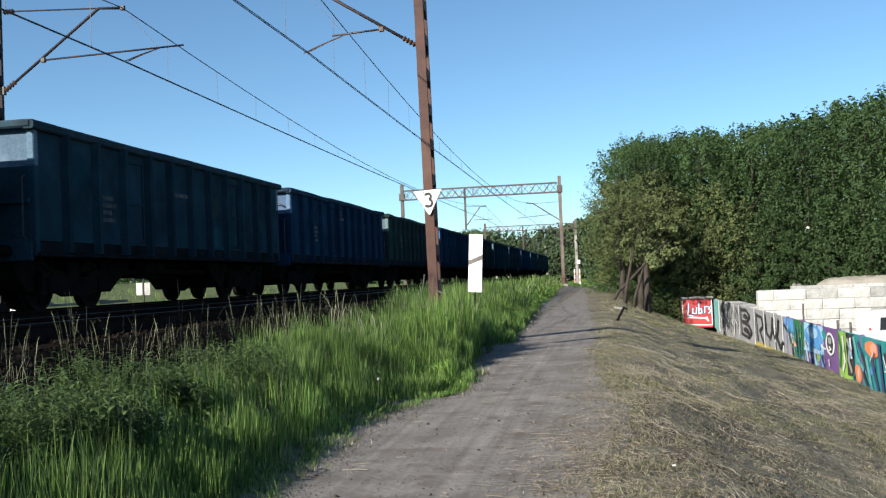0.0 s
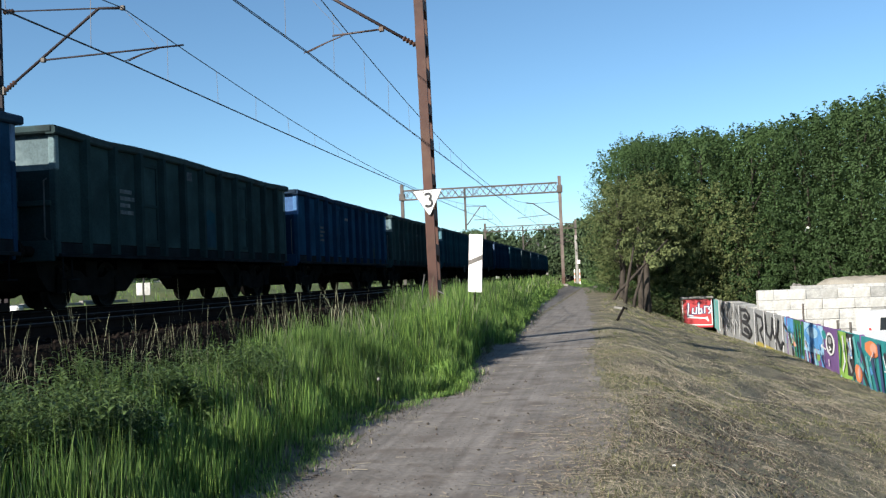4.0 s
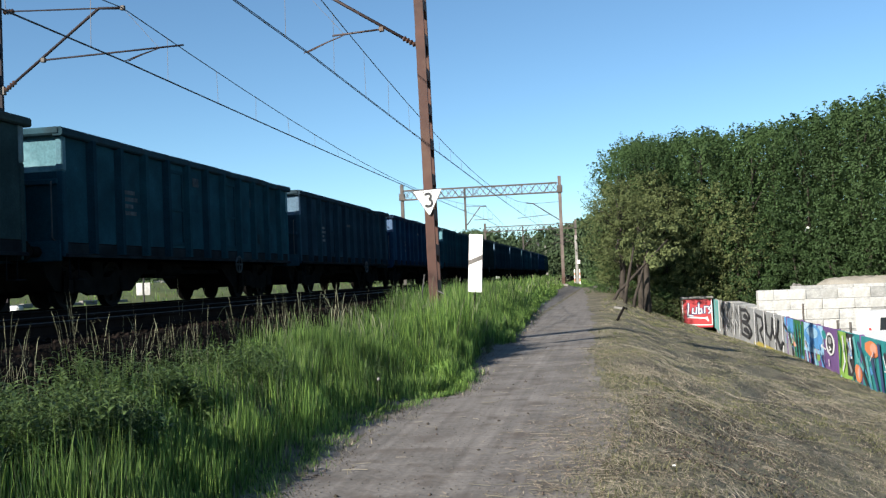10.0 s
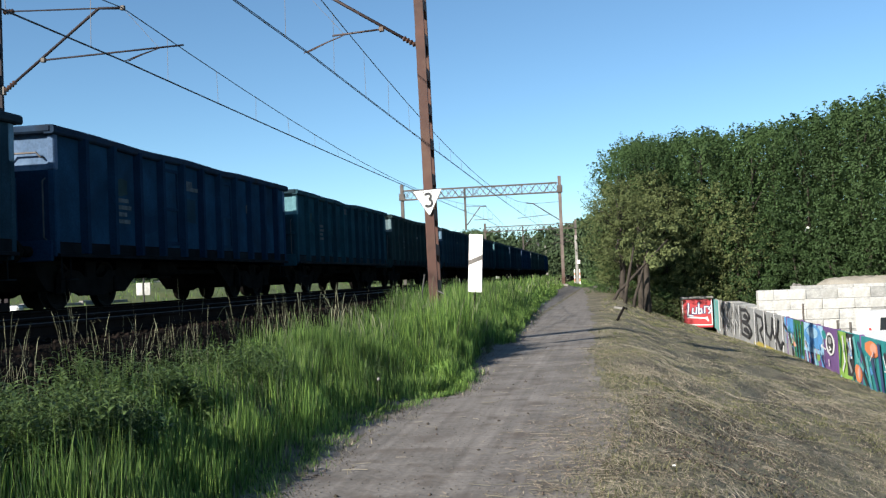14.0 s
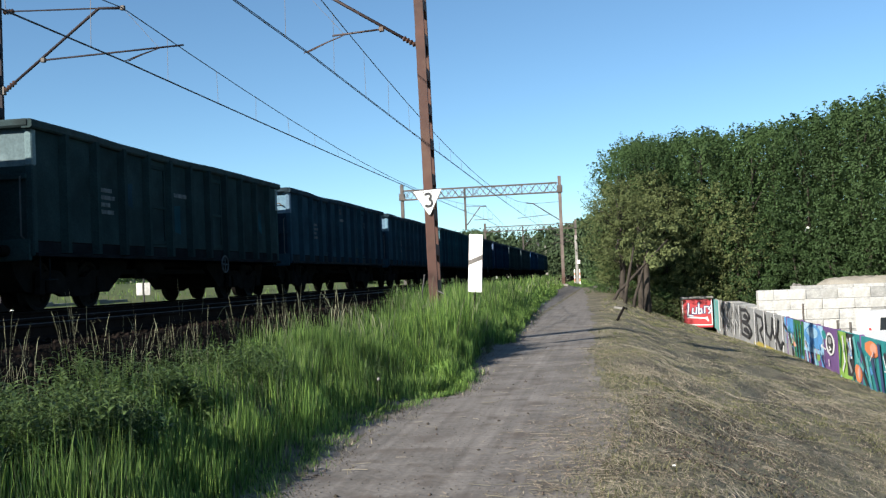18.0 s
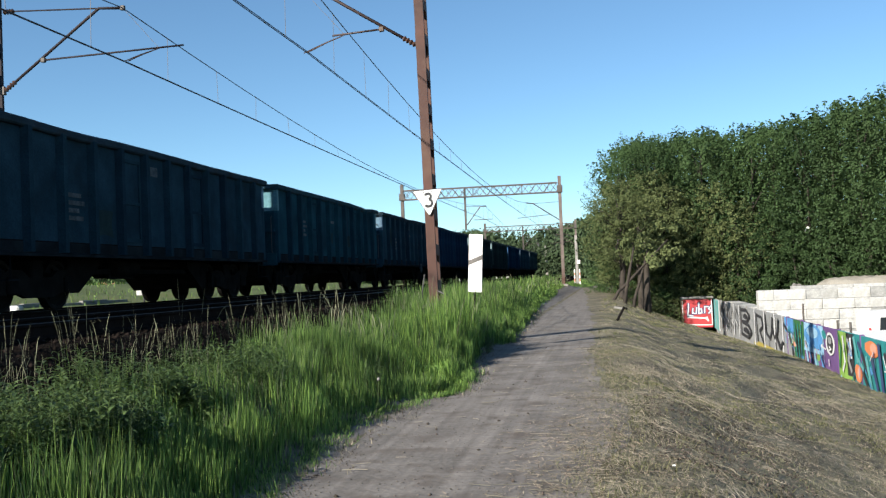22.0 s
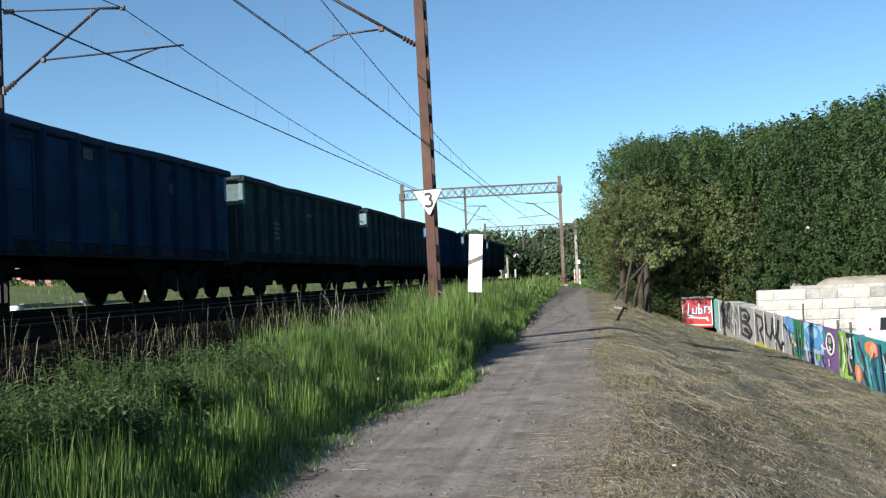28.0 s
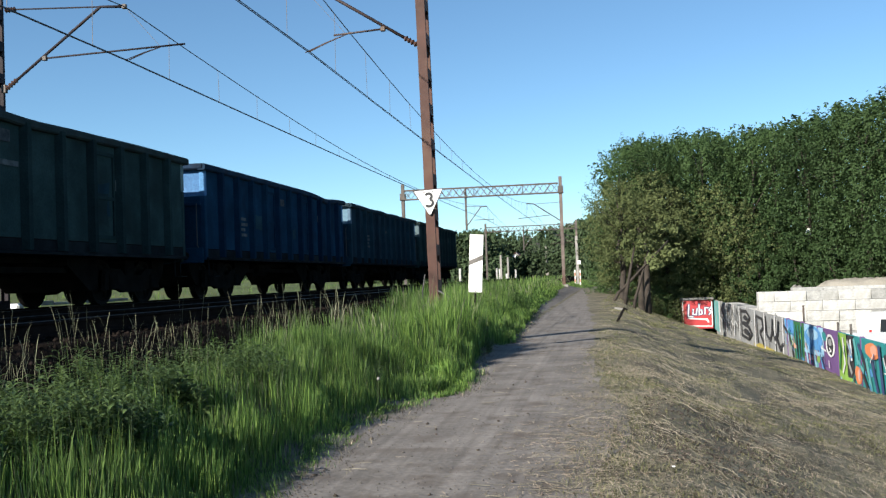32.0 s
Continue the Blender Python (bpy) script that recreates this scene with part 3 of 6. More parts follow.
# dead grass, clods and crumbs of soil where the bank meets the path
y = 5 + 34 * gf.random(5200) ** 1.4
x = bank_edge(y) + gf.normal(0.06, 0.13, 5200) + 0.07 * np.sin(y * 4.1)
blades("edge_grass", x[:2600], y[:2600], 0.06, 0.003 + 0.0003 * y[:2600], M_DULL, "short withered grass at the path's edge", 24, lean=1.3)
clods = scatter_stones("edge_clods", 5200, (0, 1), (0, 1), 0.006, M_CRUMB, "dark clods of soil along the path's edge", lambda a, b: a * 0, 25)
co = np.empty(5200 * 18, np.float32)
clods.data.vertices.foreach_get("co", co)
co = co.reshape(5200, 6, 3)
mid = co.mean(1, keepdims=True)
co = (co - mid) * np.repeat(gf.uniform(0.35, 1.5, (5200, 1, 1)), 3, 2) + np.stack([x + 0.05, y, ground_z(x + 0.05, y) + 0.011], -1)[:, None]
clods.data.vertices.foreach_set("co", co.astype(np.float32).ravel())


# ---- trees ----
def leaf_cloud(name, centres, radii, per, size, mat, seed, flat=0.75):
    """Leaf sprays: folded four-cornered leaves set in the shells of many small clumps."""
    g = np.random.default_rng(seed)
    k = len(centres)
    n = k * per
    i = np.repeat(np.arange(k), per)
    d = g.normal(0, 1, (n, 3))
    d /= np.linalg.norm(d, axis=1)[:, None]
    rr = radii[i] * g.uniform(0.35, 1.08, n) ** 0.6
    c = centres[i] + d * rr[:, None] * np.array([1, 1, flat])
    nrm = d + g.normal(0, 0.55, (n, 3)) + np.array([0, 0, 0.35])
    nrm /= np.linalg.norm(nrm, axis=1)[:, None]
    t = np.cross(nrm, g.normal(0, 1, (n, 3)))
    t /= np.linalg.norm(t, axis=1)[:, None] + 1e-9
    b = np.cross(nrm, t)
    s = (size * g.uniform(0.55, 1.35, n))[:, None]
    V = np.stack([c - t * s, c - b * s * 0.6 + nrm * s * 0.2, c + t * s * 1.1, c + b * s * 0.6 + nrm * s * 0.2], 1).reshape(-1, 3)
    Q = 4 * np.arange(n)[:, None] + np.array([[0, 1, 2, 3]])
    return quick_mesh(name, V, Q, mat)


def leaf_fingers(name, base, way, length, width, per, size, mat, seed):
    """Leafy shoots: folded four-cornered leaves set round many short twigs that rise from base along way."""
    g = np.random.default_rng(seed)
    k = len(base)
    n = k * per
    i = np.repeat(np.arange(k), per)
    t = g.random(n)
    side = np.cross(way[i], g.normal(0, 1, (n, 3)))
    side /= np.linalg.norm(side, axis=1)[:, None] + 1e-9
    c = base[i] + way[i] * (length[i] * t)[:, None] + side * (width[i] * np.sin(np.pi * (0.2 + 0.75 * t)) * g.uniform(0.15, 1.0, n))[:, None]
    nrm = side * 0.75 + way[i] * 0.55 + g.normal(0, 0.22, (n, 3)) + np.array([0, 0, 0.3])
    nrm /= np.linalg.norm(nrm, axis=1)[:, None]
    tip = way[i] * 0.6 + side * 0.7 + g.normal(0, 0.35, (n, 3))
    tip = tip - nrm * (tip * nrm).sum(1)[:, None]
    tip /= np.linalg.norm(tip, axis=1)[:, None] + 1e-9
    b = np.cross(nrm, tip)
    s = (size * g.uniform(0.6, 1.35, n))[:, None]
    V = np.stack([c - tip * s * 0.8, c - b * s * 0.6 + nrm * s * 0.2, c + tip * s * 1.2, c + b * s * 0.6 + nrm * s * 0.2], 1).reshape(-1, 3)
    return quick_mesh(name, V, 4 * np.arange(n)[:, None] + np.array([[0, 1, 2, 3]]), mat)


def make_tree(height, spread, low, leaf, seed, label, fingers=700, per=16, size=0.085, reach=0.8, rise=0.9, lean=0.0, trunk_r=0.17, name="tree", limbs=12, belly=0.42):
    """A tapering trunk, rising limbs, and a lobed crown of leafy shoots that thicken towards its skin."""
    g = np.random.default_rng(seed)
    tree = thing(name, label, "tree")
    bends = g.normal(0, 0.12, (6, 2))
    trunk_pts = [Vector((lean * height * t + bends[i][0] * (t > 0), bends[i][1] * (t > 0), height * 0.86 * t)) for i, t in enumerate((0, 0.15, 0.35, 0.55, 0.78, 1.0))]
    part("trunk", Shape().tube([trunk_pts[0] - Vector((0, 0, 0.4))] + trunk_pts, [trunk_r * 1.35, trunk_r * 1.15, trunk_r, trunk_r * 0.85, trunk_r * 0.62, trunk_r * 0.35, 0.02], 8), M_BARK, tree, smooth=True)
    q = g.random(fingers)
    a = g.uniform(0, 2 * np.pi, fingers)
    f1, f2 = g.uniform(0, 6, 2)
    lobe = 0.96 + 0.24 * np.sin(3 * a + f1 + 6 * q) + 0.2 * np.sin(4 * a - 14 * q + f2) + 0.1 * np.sin(9 * a + 17 * q) + g.normal(0, 0.05, fingers)
    wide = spread * np.sqrt(np.clip(1 - ((q - belly) / 0.6) ** 2, 0.02, 1)) * lobe
    skin = g.random(fingers) < 0.76
    r = wide * np.where(skin, g.uniform(0.7, 1.0, fingers), np.sqrt(g.uniform(0.04, 0.5, fingers)))
    z = height * (low + (0.97 - low) * q) - reach * 0.5
    base = np.stack([r * np.cos(a) + lean * z, r * np.sin(a), z], -1)
    up = rise * (0.25 + 0.9 * q) + g.normal(0, 0.22, fingers)
    way = np.stack([np.cos(a + g.normal(0, 0.4, fingers)), np.sin(a + g.normal(0, 0.4, fingers)), up], -1)
    way /= np.linalg.norm(way, axis=1)[:, None]
    length = reach * g.uniform(0.6, 1.35, fingers)
    for k in range(limbs):
        j = int(g.integers(0, fingers))
        tt = min(0.98, max(0.2, (base[j][2] - 0.15 * height) / (height * 0.86)))
        root = Vector((lean * height * tt, 0, height * 0.86 * tt))
        tip = Vector(base[j])
        part("limb", Shape().tube([root, root.lerp(tip, 0.5) + Vector((0, 0, 0.25)), tip], [trunk_r * 0.36 * (1.15 - tt) + 0.02, 0.03, 0.012], 5, caps=False), M_BARK, tree, smooth=True)
    part("crown", leaf_fingers("crown", base, way, length, length * 0.3, per, size, leaf, seed + 100), None, tree)
    return tree


def plant(proto, x, y, turn, scale=1.0, label="", group="", z=None):
    o = copy_thing(proto, Matrix.Translation((x, y, (float(ground_z(x, y)) if z is None else z))) @ Matrix.Rotation(turn, 4, "Z"))
    o.scale = (scale, scale, scale * (0.95 + 0.1 * ((x * 7.3) % 1)))
    return tagged(o, label, "", group)


def woods():
    g = np.random.default_rng(77)
    H = 13.0
    tall = [make_tree(H, 2.5, 0.05 if i % 2 else 0.16, M_LEAF if i % 2 else M_LEAF_DARK, 200 + i, "tall leafy green tree at the edge of the wood", fingers=800, per=25, size=0.066, reach=1.05, rise=1.35) for i in range(4)]
    back = [make_tree(H, 2.6, 0.1, M_LEAF_DARK, 220 + i, "tall leafy green tree inside the wood", fingers=560, per=13, size=0.13, reach=1.1, rise=1.5) for i in range(2)]
    olive = [make_tree(9.5, 2.1, 0.16, M_LEAF_OLIVE, 230 + i, "olive-green leafy tree with thin limbs", fingers=640, per=18, size=0.068, reach=0.7, rise=0.5, trunk_r=0.11, limbs=22) for i in range(3)]
    layered = [make_tree(8.6, 2.5, 0.06, M_LEAF_DARK, 240 + i, "dark green tree with spreading layered branches", fingers=300, per=20, size=0.085, reach=1.0, rise=0.12, trunk_r=0.13, limbs=18, belly=0.2) for i in range(2)]
    bare = [make_tree(7.4, 2.0, 0.42, M_LEAF_OLIVE, 245 + i, "leafy tree with dark bare trunk at the top of the slope", fingers=460, per=17, size=0.066, reach=0.65, rise=0.4, trunk_r=0.2, limbs=20) for i in range(2)]
    shrub = [make_tree(3.2, 1.5, 0.02, (M_LEAF_OLIVE, M_LEAF, M_LEAF_DARK)[i], 250 + i, "leafy green shrub under the trees", fingers=170, per=15, size=0.06, reach=0.55, rise=0.9, trunk_r=0.04, name="shrub", limbs=8) for i in range(3)]

    def stand(kinds, full, spots, group, wide=1.0):
        for i, (x, y, top) in enumerate(spots):
            z = float(ground_z(x, y))
            o = copy_thing(kinds[i % len(kinds)], Matrix.Translation((x, y, z)) @ Matrix.Rotation(g.uniform(0, 6.3), 4, "Z"))
            k = (top - z) / full
            o.scale = (k * wide, k * wide, k)
            tagged(o, group=group)

    stand([tall[1], tall[3], tall[2]], H, [(1.0, 72, 10.3), (2.3, 74.5, 11.5), (3.7, 73, 11.0), (5.2, 75, 11.6), (6.8, 73.4, 11.4), (8.5, 75, 11.5), (10.2, 73, 11.1), (12.0, 74, 11.6)], "trees of the wood")
    stand([tall[0], tall[2]], H, [(13.7, 72, 11.6), (15.3, 71, 12.1), (16.8, 69, 12.3), (18.2, 66, 12.3), (19.4, 62, 12.2), (20.4, 58, 12.0)], "trees of the wood")
    stand(back, H, [(2.0, 79, 11.6), (4.4, 81, 12.3), (7.0, 82, 12.6), (9.8, 82, 12.5), (12.6, 81, 12.7), (15.4, 79, 13.0), (17.8, 76, 13.3), (20, 71, 13.2), (21.8, 66, 13.1), (23, 60, 12.8), (3.4, 87, 12.8), (8.4, 90, 13.6), (13.6, 89, 13.8), (18.6, 85, 14.2), (23, 77, 14.0), (25, 70, 13.8), (24.5, 54, 12.5)], "trees of the wood", 1.1)
    stand(olive, 9.5, [(2.7, 71.2, 7.2), (4.1, 71.0, 7.6), (5.6, 72.6, 7.0), (7.4, 72.4, 7.7), (8.9, 71.8, 6.4), (3.1, 71.5, 8.8), (0.9, 69.5, 8.0)], "trees of the wood")
    stand(layered, 8.6, [(10.4, 71, 4.6), (12.4, 70, 4.2), (14.4, 68.6, 5.0), (16.3, 66.5, 4.4), (18.0, 62.5, 5.0), (19.4, 58, 4.8), (11.4, 72, 6.6), (15.2, 69.8, 6.6)], "trees of the wood")
    stand(bare, 7.4, [(0.9, 66, 6.9), (2.1, 66.5, 6.6)], "trees at the top of the slope")
    for i, (x, y, s) in enumerate([(2.8, 67.6, 0.4), (3.5, 68.4, 0.5), (4.3, 69.0, 0.45), (3.1, 69.4, 0.6), (4.6, 70.4, 0.75), (1.5, 68.0, 0.5), (3.9, 71.6, 0.9), (2.5, 70.6, 0.7), (3.2, 71, 0.8), (4.6, 74, 1.0), (6.2, 75, 1.0), (7.8, 75, 1.1), (9.6, 74, 1.1), (11.4, 72, 1.0), (13.4, 71, 1.0), (15.2, 69, 1.1), (17, 66, 1.0), (18.6, 62, 1.1), (2.2, 72, 1.0), (0.4, 75, 1.1), (2.8, 70, 0.75), (3.6, 71.5, 0.9), (4.4, 72.2, 0.8), (5.3, 72.4, 1.0), (6.1, 72.2, 0.9), (7.0, 72.5, 1.1), (7.8, 73, 1.0), (20, 57, 1.1), (8.8, 73, 1.1), (10.6, 72, 1.1), (12.6, 70, 1.1), (14.6, 68, 1.1), (16.4, 65, 1.1), (18.4, 58, 1.2)]):
        # Right of 9.5 m the understory's shade is put into darker leaves.
        plant(shrub[2 if x > 9.5 else i % 2], x, y, g.uniform(0, 6.3), s, group="shrubs of the wood")
    for i in range(14):                 # dark undergrowth that closes the wood below the crowns
        plant(shrub[2], 6.5 + 1.15 * i, 79.5 - 0.09 * i * i + 0.5 * (i % 2), g.uniform(0, 6.3), g.uniform(1.7, 2.2), group="shrubs of the wood")
    for p in tall + back + olive + layered + bare + shrub:
        for o in (*p.children_recursive, p):
            bpy.data.objects.remove(o)


woods()


def far_woods():
    """The distant wood along the horizon, as many crowns in one piece; fine where the line opens on it, coarse beside."""
    g = np.random.default_rng(9)
    for fine, n in ((True, 540), (False, 420)):
        y = 206 + 150 * g.random(n) ** 1.3
        x = y * (g.uniform(-0.21, 0.035, n) if fine else np.where(g.random(n) < 0.75, g.uniform(-0.75, -0.21, n), g.uniform(0.035, 0.2, n)))
        h = (np.interp(x * 230 / y, [-60, -26, -20, -14, -9, -4, -1, 20], [11.0, 11.0, 10.2, 10.7, 11.6, 13.2, 14.3, 14.5]) * y / 230 + 1.2) * g.uniform(0.66, 1.0, n)
        low = np.arange(n) % 4 == 0
        y[low], h[low] = g.uniform(200, 212, low.sum()), g.uniform(3.0, 6.5, low.sum())
        x[low] = y[low] * g.uniform(-0.21, 0.03, low.sum()) if fine else x[low]
        ok = (x - bend(y) < -17.5) | (x - bend(y) > -3) | (y > 285)
        ok &= ~((np.abs(x + 20.2) < 4.5) & (y < 226) & (h > 4.5))
        if fine:                        # bushes before the white house
            x[:6], y[:6], h[:6], ok[:6] = (-23.4, -22.0, -20.6, -19.2, -17.8, -16.4), 219.0, (5.6, 4.9, 4.6, 4.7, 5.0, 6.0), True
        x, y, h = x[ok], y[ok], h[ok]
        k = 54 if fine else 24
        i = np.repeat(np.arange(len(x)), k)
        m = len(i)
        q, a = g.random(m), g.uniform(0, 6.3, m)
        r = np.minimum(0.42 * h[i], 3.8) * np.sqrt(np.clip(1 - ((q - 0.42) / 0.62) ** 2, 0.02, 1)) * g.uniform(0.55, 1.05, m)
        base = np.stack([x[i] + r * np.cos(a), y[i] + r * np.sin(a), 0.3 + h[i] * (0.02 + 0.92 * q)], -1)
        way = np.stack([np.cos(a), np.sin(a), 0.4 + 1.2 * q], -1)
        way /= np.linalg.norm(way, axis=1)[:, None]
        length = g.uniform(0.9, 2.0, m) * (1.0 if fine else 1.5)
        me = leaf_fingers("far_woods", base, way, length, length * 0.4, 14 if fine else 10, 0.40 if fine else 0.6, M_LEAF_FAR, 21)
        tagged(new("far_woods", me), "distant mixed green wood along the line", "wood", kind="stuff")


far_woods()


def far_hedge():
    """Bushes along the far side of the meadow, seen under the wagons."""
    g = np.random.default_rng(14)
    bush = make_tree(2.6, 2.0, 0.05, M_LEAF, 270, "green bush beyond the meadow", fingers=90, per=12, size=0.13, reach=0.8, trunk_r=0.05, name="shrub", limbs=4)
    for i in range(44):
        s = 14 + (i % 36) * 4.3 + g.uniform(-1, 1)
        plant(bush, -34 - 0.36 * s + g.uniform(-4, 4), s, g.uniform(0, 6.3), g.uniform(1.4, 2.3), group="bushes beyond the meadow")
    for o in (*bush.children_recursive, bush):
        bpy.data.objects.remove(o)
    wall = thing("garden_wall", "long low pale pink wall beyond the meadow", "wall", at=Matrix.Translation((-35.5, 75, 1.7)) @ Matrix.Rotation(radians(-80), 4, "Z"))
    for k in range(8):
        part("wall_panel", Shape().box(-0.12, 0.12, k * 1.5 - 6.0, k * 1.5 - 4.53, -0.4, 0.42 + 0.12 * (k % 3), 0.02), PAINTS["salmon"] if k % 4 == 1 else M_CONC, wall)


far_hedge()


def far_side():
    """A pale kerb, a big bush and a pinkish house on the far side of the tracks."""
    kerb = thing("kerb", "long pale concrete kerb beyond the tracks", "kerb")
    for k in range(7):
        y = 27.5 + 2.0 * k
        part("kerb_stone", Shape().box(-0.1, 0.1, 0.01, 1.99, -0.2, 0.13, 0.02), M_CONC, kerb, at=Matrix.Translation((-21 + 0.05 * (k % 3), y, float(ground_z(-21, y)))))
    bush = make_tree(3.2, 2.6, 0.02, M_LEAF, 280, "big green bush before the house beyond the tracks", fingers=320, per=14, size=0.11, reach=0.7, trunk_r=0.06, name="shrub", limbs=6)
    bush.matrix_basis = Matrix.Translation((-38.2, 71, float(ground_z(-38.2, 71))))
    z = float(ground_z(-62, 108))
    home = thing("house", "low pinkish rendered house with brown roof beyond the tracks", "house", at=Matrix.Translation((-69.5, 110, z)) @ Matrix.Rotation(radians(25), 4, "Z"))
    wall = part("wall", Shape().prism([(-4.5, -0.3), (4.5, -0.3), (4.5, 2.7), (0, 4.6), (-4.5, 2.7)], 0, 8, "y"), PAINTS["salmon"], home)
    for q in (-1, 1):
        part("roof", Shape().prism([(q * 4.9, 2.5), (q * 4.9, 2.68), (0, 4.85), (0, 4.63)], -0.4, 8.4, "y"), M_RUST, home, "brown tiled roof slope")
    for x in (-2.6, 0.0, 2.6):
        win = part("window", Shape().box(x - 0.55, x + 0.55, -0.03, -0.004, 0.9, 2.1), M_GLASS, wall)
        part("frame", Shape().box(x - 0.62, x + 0.62, -0.05, -0.031, 0.83, 0.9).box(x - 0.62, x + 0.62, -0.05, -0.031, 2.1, 2.17).box(x - 0.03, x + 0.03, -0.05, -0.031, 0.9, 2.1), M_WHITE, win)


far_side()


# ---- masts and overhead line ----
S_MAST, S_GATE, S_GATE2 = 21.9, 91.0, 155.0
CONTACT_Z, CARRIER_Z = RAIL_Z + 5.66, RAIL_Z + 7.1


def insulator(name, a, b, r, parent):
    """A ribbed insulator from a to b."""
    a, b = Vector(a), Vector(b)
    pts, rs = [], []
    for k in range(9):
        pts.append(a.lerp(b, k / 8))
        rs.append(r if k % 2 else r * 0.5)
    return part(name, Shape().tube(pts, rs, 8), M_INSUL, parent)


def twin_mast(x, y, z0, z1, label, w=0.2, d=0.5, mat=None, lean=0.0):
    """Two upright channels, joined by flat battens, on a concrete foot."""
    mat = mat or M_RUST
    m = thing("catenary_mast", label, "mast", at=Matrix.Translation((x, y, z0)) @ Matrix.Rotation(radians(lean), 4, "Y"), group="catenary masts")
    h = z1 - z0
    for s in (-1, 1):
        o = [(-w / 2, 0), (w / 2, 0), (w / 2, 0.085), (w / 2 - 0.02, 0.085), (w / 2 - 0.02, 0.022), (-w / 2 + 0.02, 0.022), (-w / 2 + 0.02, 0.085), (-w / 2, 0.085)]
        part("channel", Shape().prism([(u, s * (d / 2 - v)) for u, v in o], 0, h, "z"), mat, m)
    k, n = 0, int(h / 0.78)
    for i in range(n):
        z = 0.35 + i * 0.78
        for sx in (-1, 1):
            part("batten", Shape().box(sx * w / 2 - 0.006, sx * w / 2 + 0.006, -d / 2 + 0.02, d / 2 - 0.02, z, z + 0.24), mat, m)
    part("foundation", Shape().prism([(-0.3, -0.9), (0.3, -0.9), (0.3, -0.06), (0.2, 0.08), (-0.2, 0.08), (-0.3, -0.06)], -0.4, 0.4, "y"), M_SIGNBACK, m, "weathered concrete foundation")
    return m


mast_near = twin_mast(-3.76, S_MAST, 0.88, 9.6, "rust-brown steel mast of twin channels with white sign", lean=-0.75)
mast_far = twin_mast(-14.28, S_MAST, 0.75, 9.8, "dark steel catenary mast of twin channels", mat=M_TUBE_DARK)


def bracket(mast, pts, contact, steel):
    """The tubular arm of a mast, by points (x, z): hinge, knee, nose, tie foot, arm joint, arm tip, hanger."""
    o = mast.matrix_basis.translation
    back = mast.matrix_basis.inverted()
    rel = lambda p, dy=0.0: back @ Vector((p[0], o.y + dy, p[1]))
    hinge, knee, nose, tie0, joint, tip, hang = [rel(p) for p in pts]
    out = 1 if tip.x > joint.x else -1
    ln = (knee - hinge).length
    insulator("insulator", hinge, hinge + (knee - hinge) * (0.34 / ln), 0.07, mast)
    part("bracket_arm", Shape().tube([hinge + (knee - hinge) * (0.3 / ln), knee, nose], 0.036, 8), steel, mast, smooth=True)
    insulator("insulator", tie0, tie0 + Vector((out * 0.28, 0, 0)), 0.07, mast)
    part("tie_rod", Shape().tube([tie0 + Vector((out * 0.26, 0, 0)), knee], 0.018, 6), steel, mast)
    part("steady_arm", Shape().tube([joint, tip], 0.022, 6), steel, mast, smooth=True)
    for q in (0.0, 0.09):
        c = rel((contact[0] + out * q, contact[1] - 0.02 * q), 0.12 * q)
        part("registration_arm", Shape().tube([hang, hang.lerp(c, 0.5) + Vector((0, 0, 0.015)), c], 0.012, 6), steel, mast)
    part("suspension_wire", Shape().tube([nose, hang], 0.006, 4), M_WIRE, mast)
    for p in (nose, joint):
        part("clamp", Shape().box(p.x - 0.055, p.x + 0.055, -0.045, 0.045, p.z - 0.055, p.z + 0.055, 0.012), M_GREYSTEEL, mast)
    part("mast_hinge", Shape().box(hinge.x - out * 0.06 - 0.06, hinge.x - out * 0.06 + 0.06, -0.05, 0.05, hinge.z - 0.1, hinge.z + 0.1, 0.01), M_GREYSTEEL, mast)


bracket(mast_near, [(-3.98, 6.72), (-6.15, 8.12), (-6.75, 8.42), (-3.98, 8.5), (-4.75, 7.14), (-5.89, 7.08), (-5.6, 7.08)], (-6.49, 6.74), M_TUBE)
bracket(mast_far, [(-13.98, 6.40), (-11.53, 8.18), (-10.93, 8.14), (-13.98, 8.29), (-12.98, 7.06), (-9.45, 7.15), (-10.05, 7.12)], (-10.93, 6.88), M_TUBE_DARK)


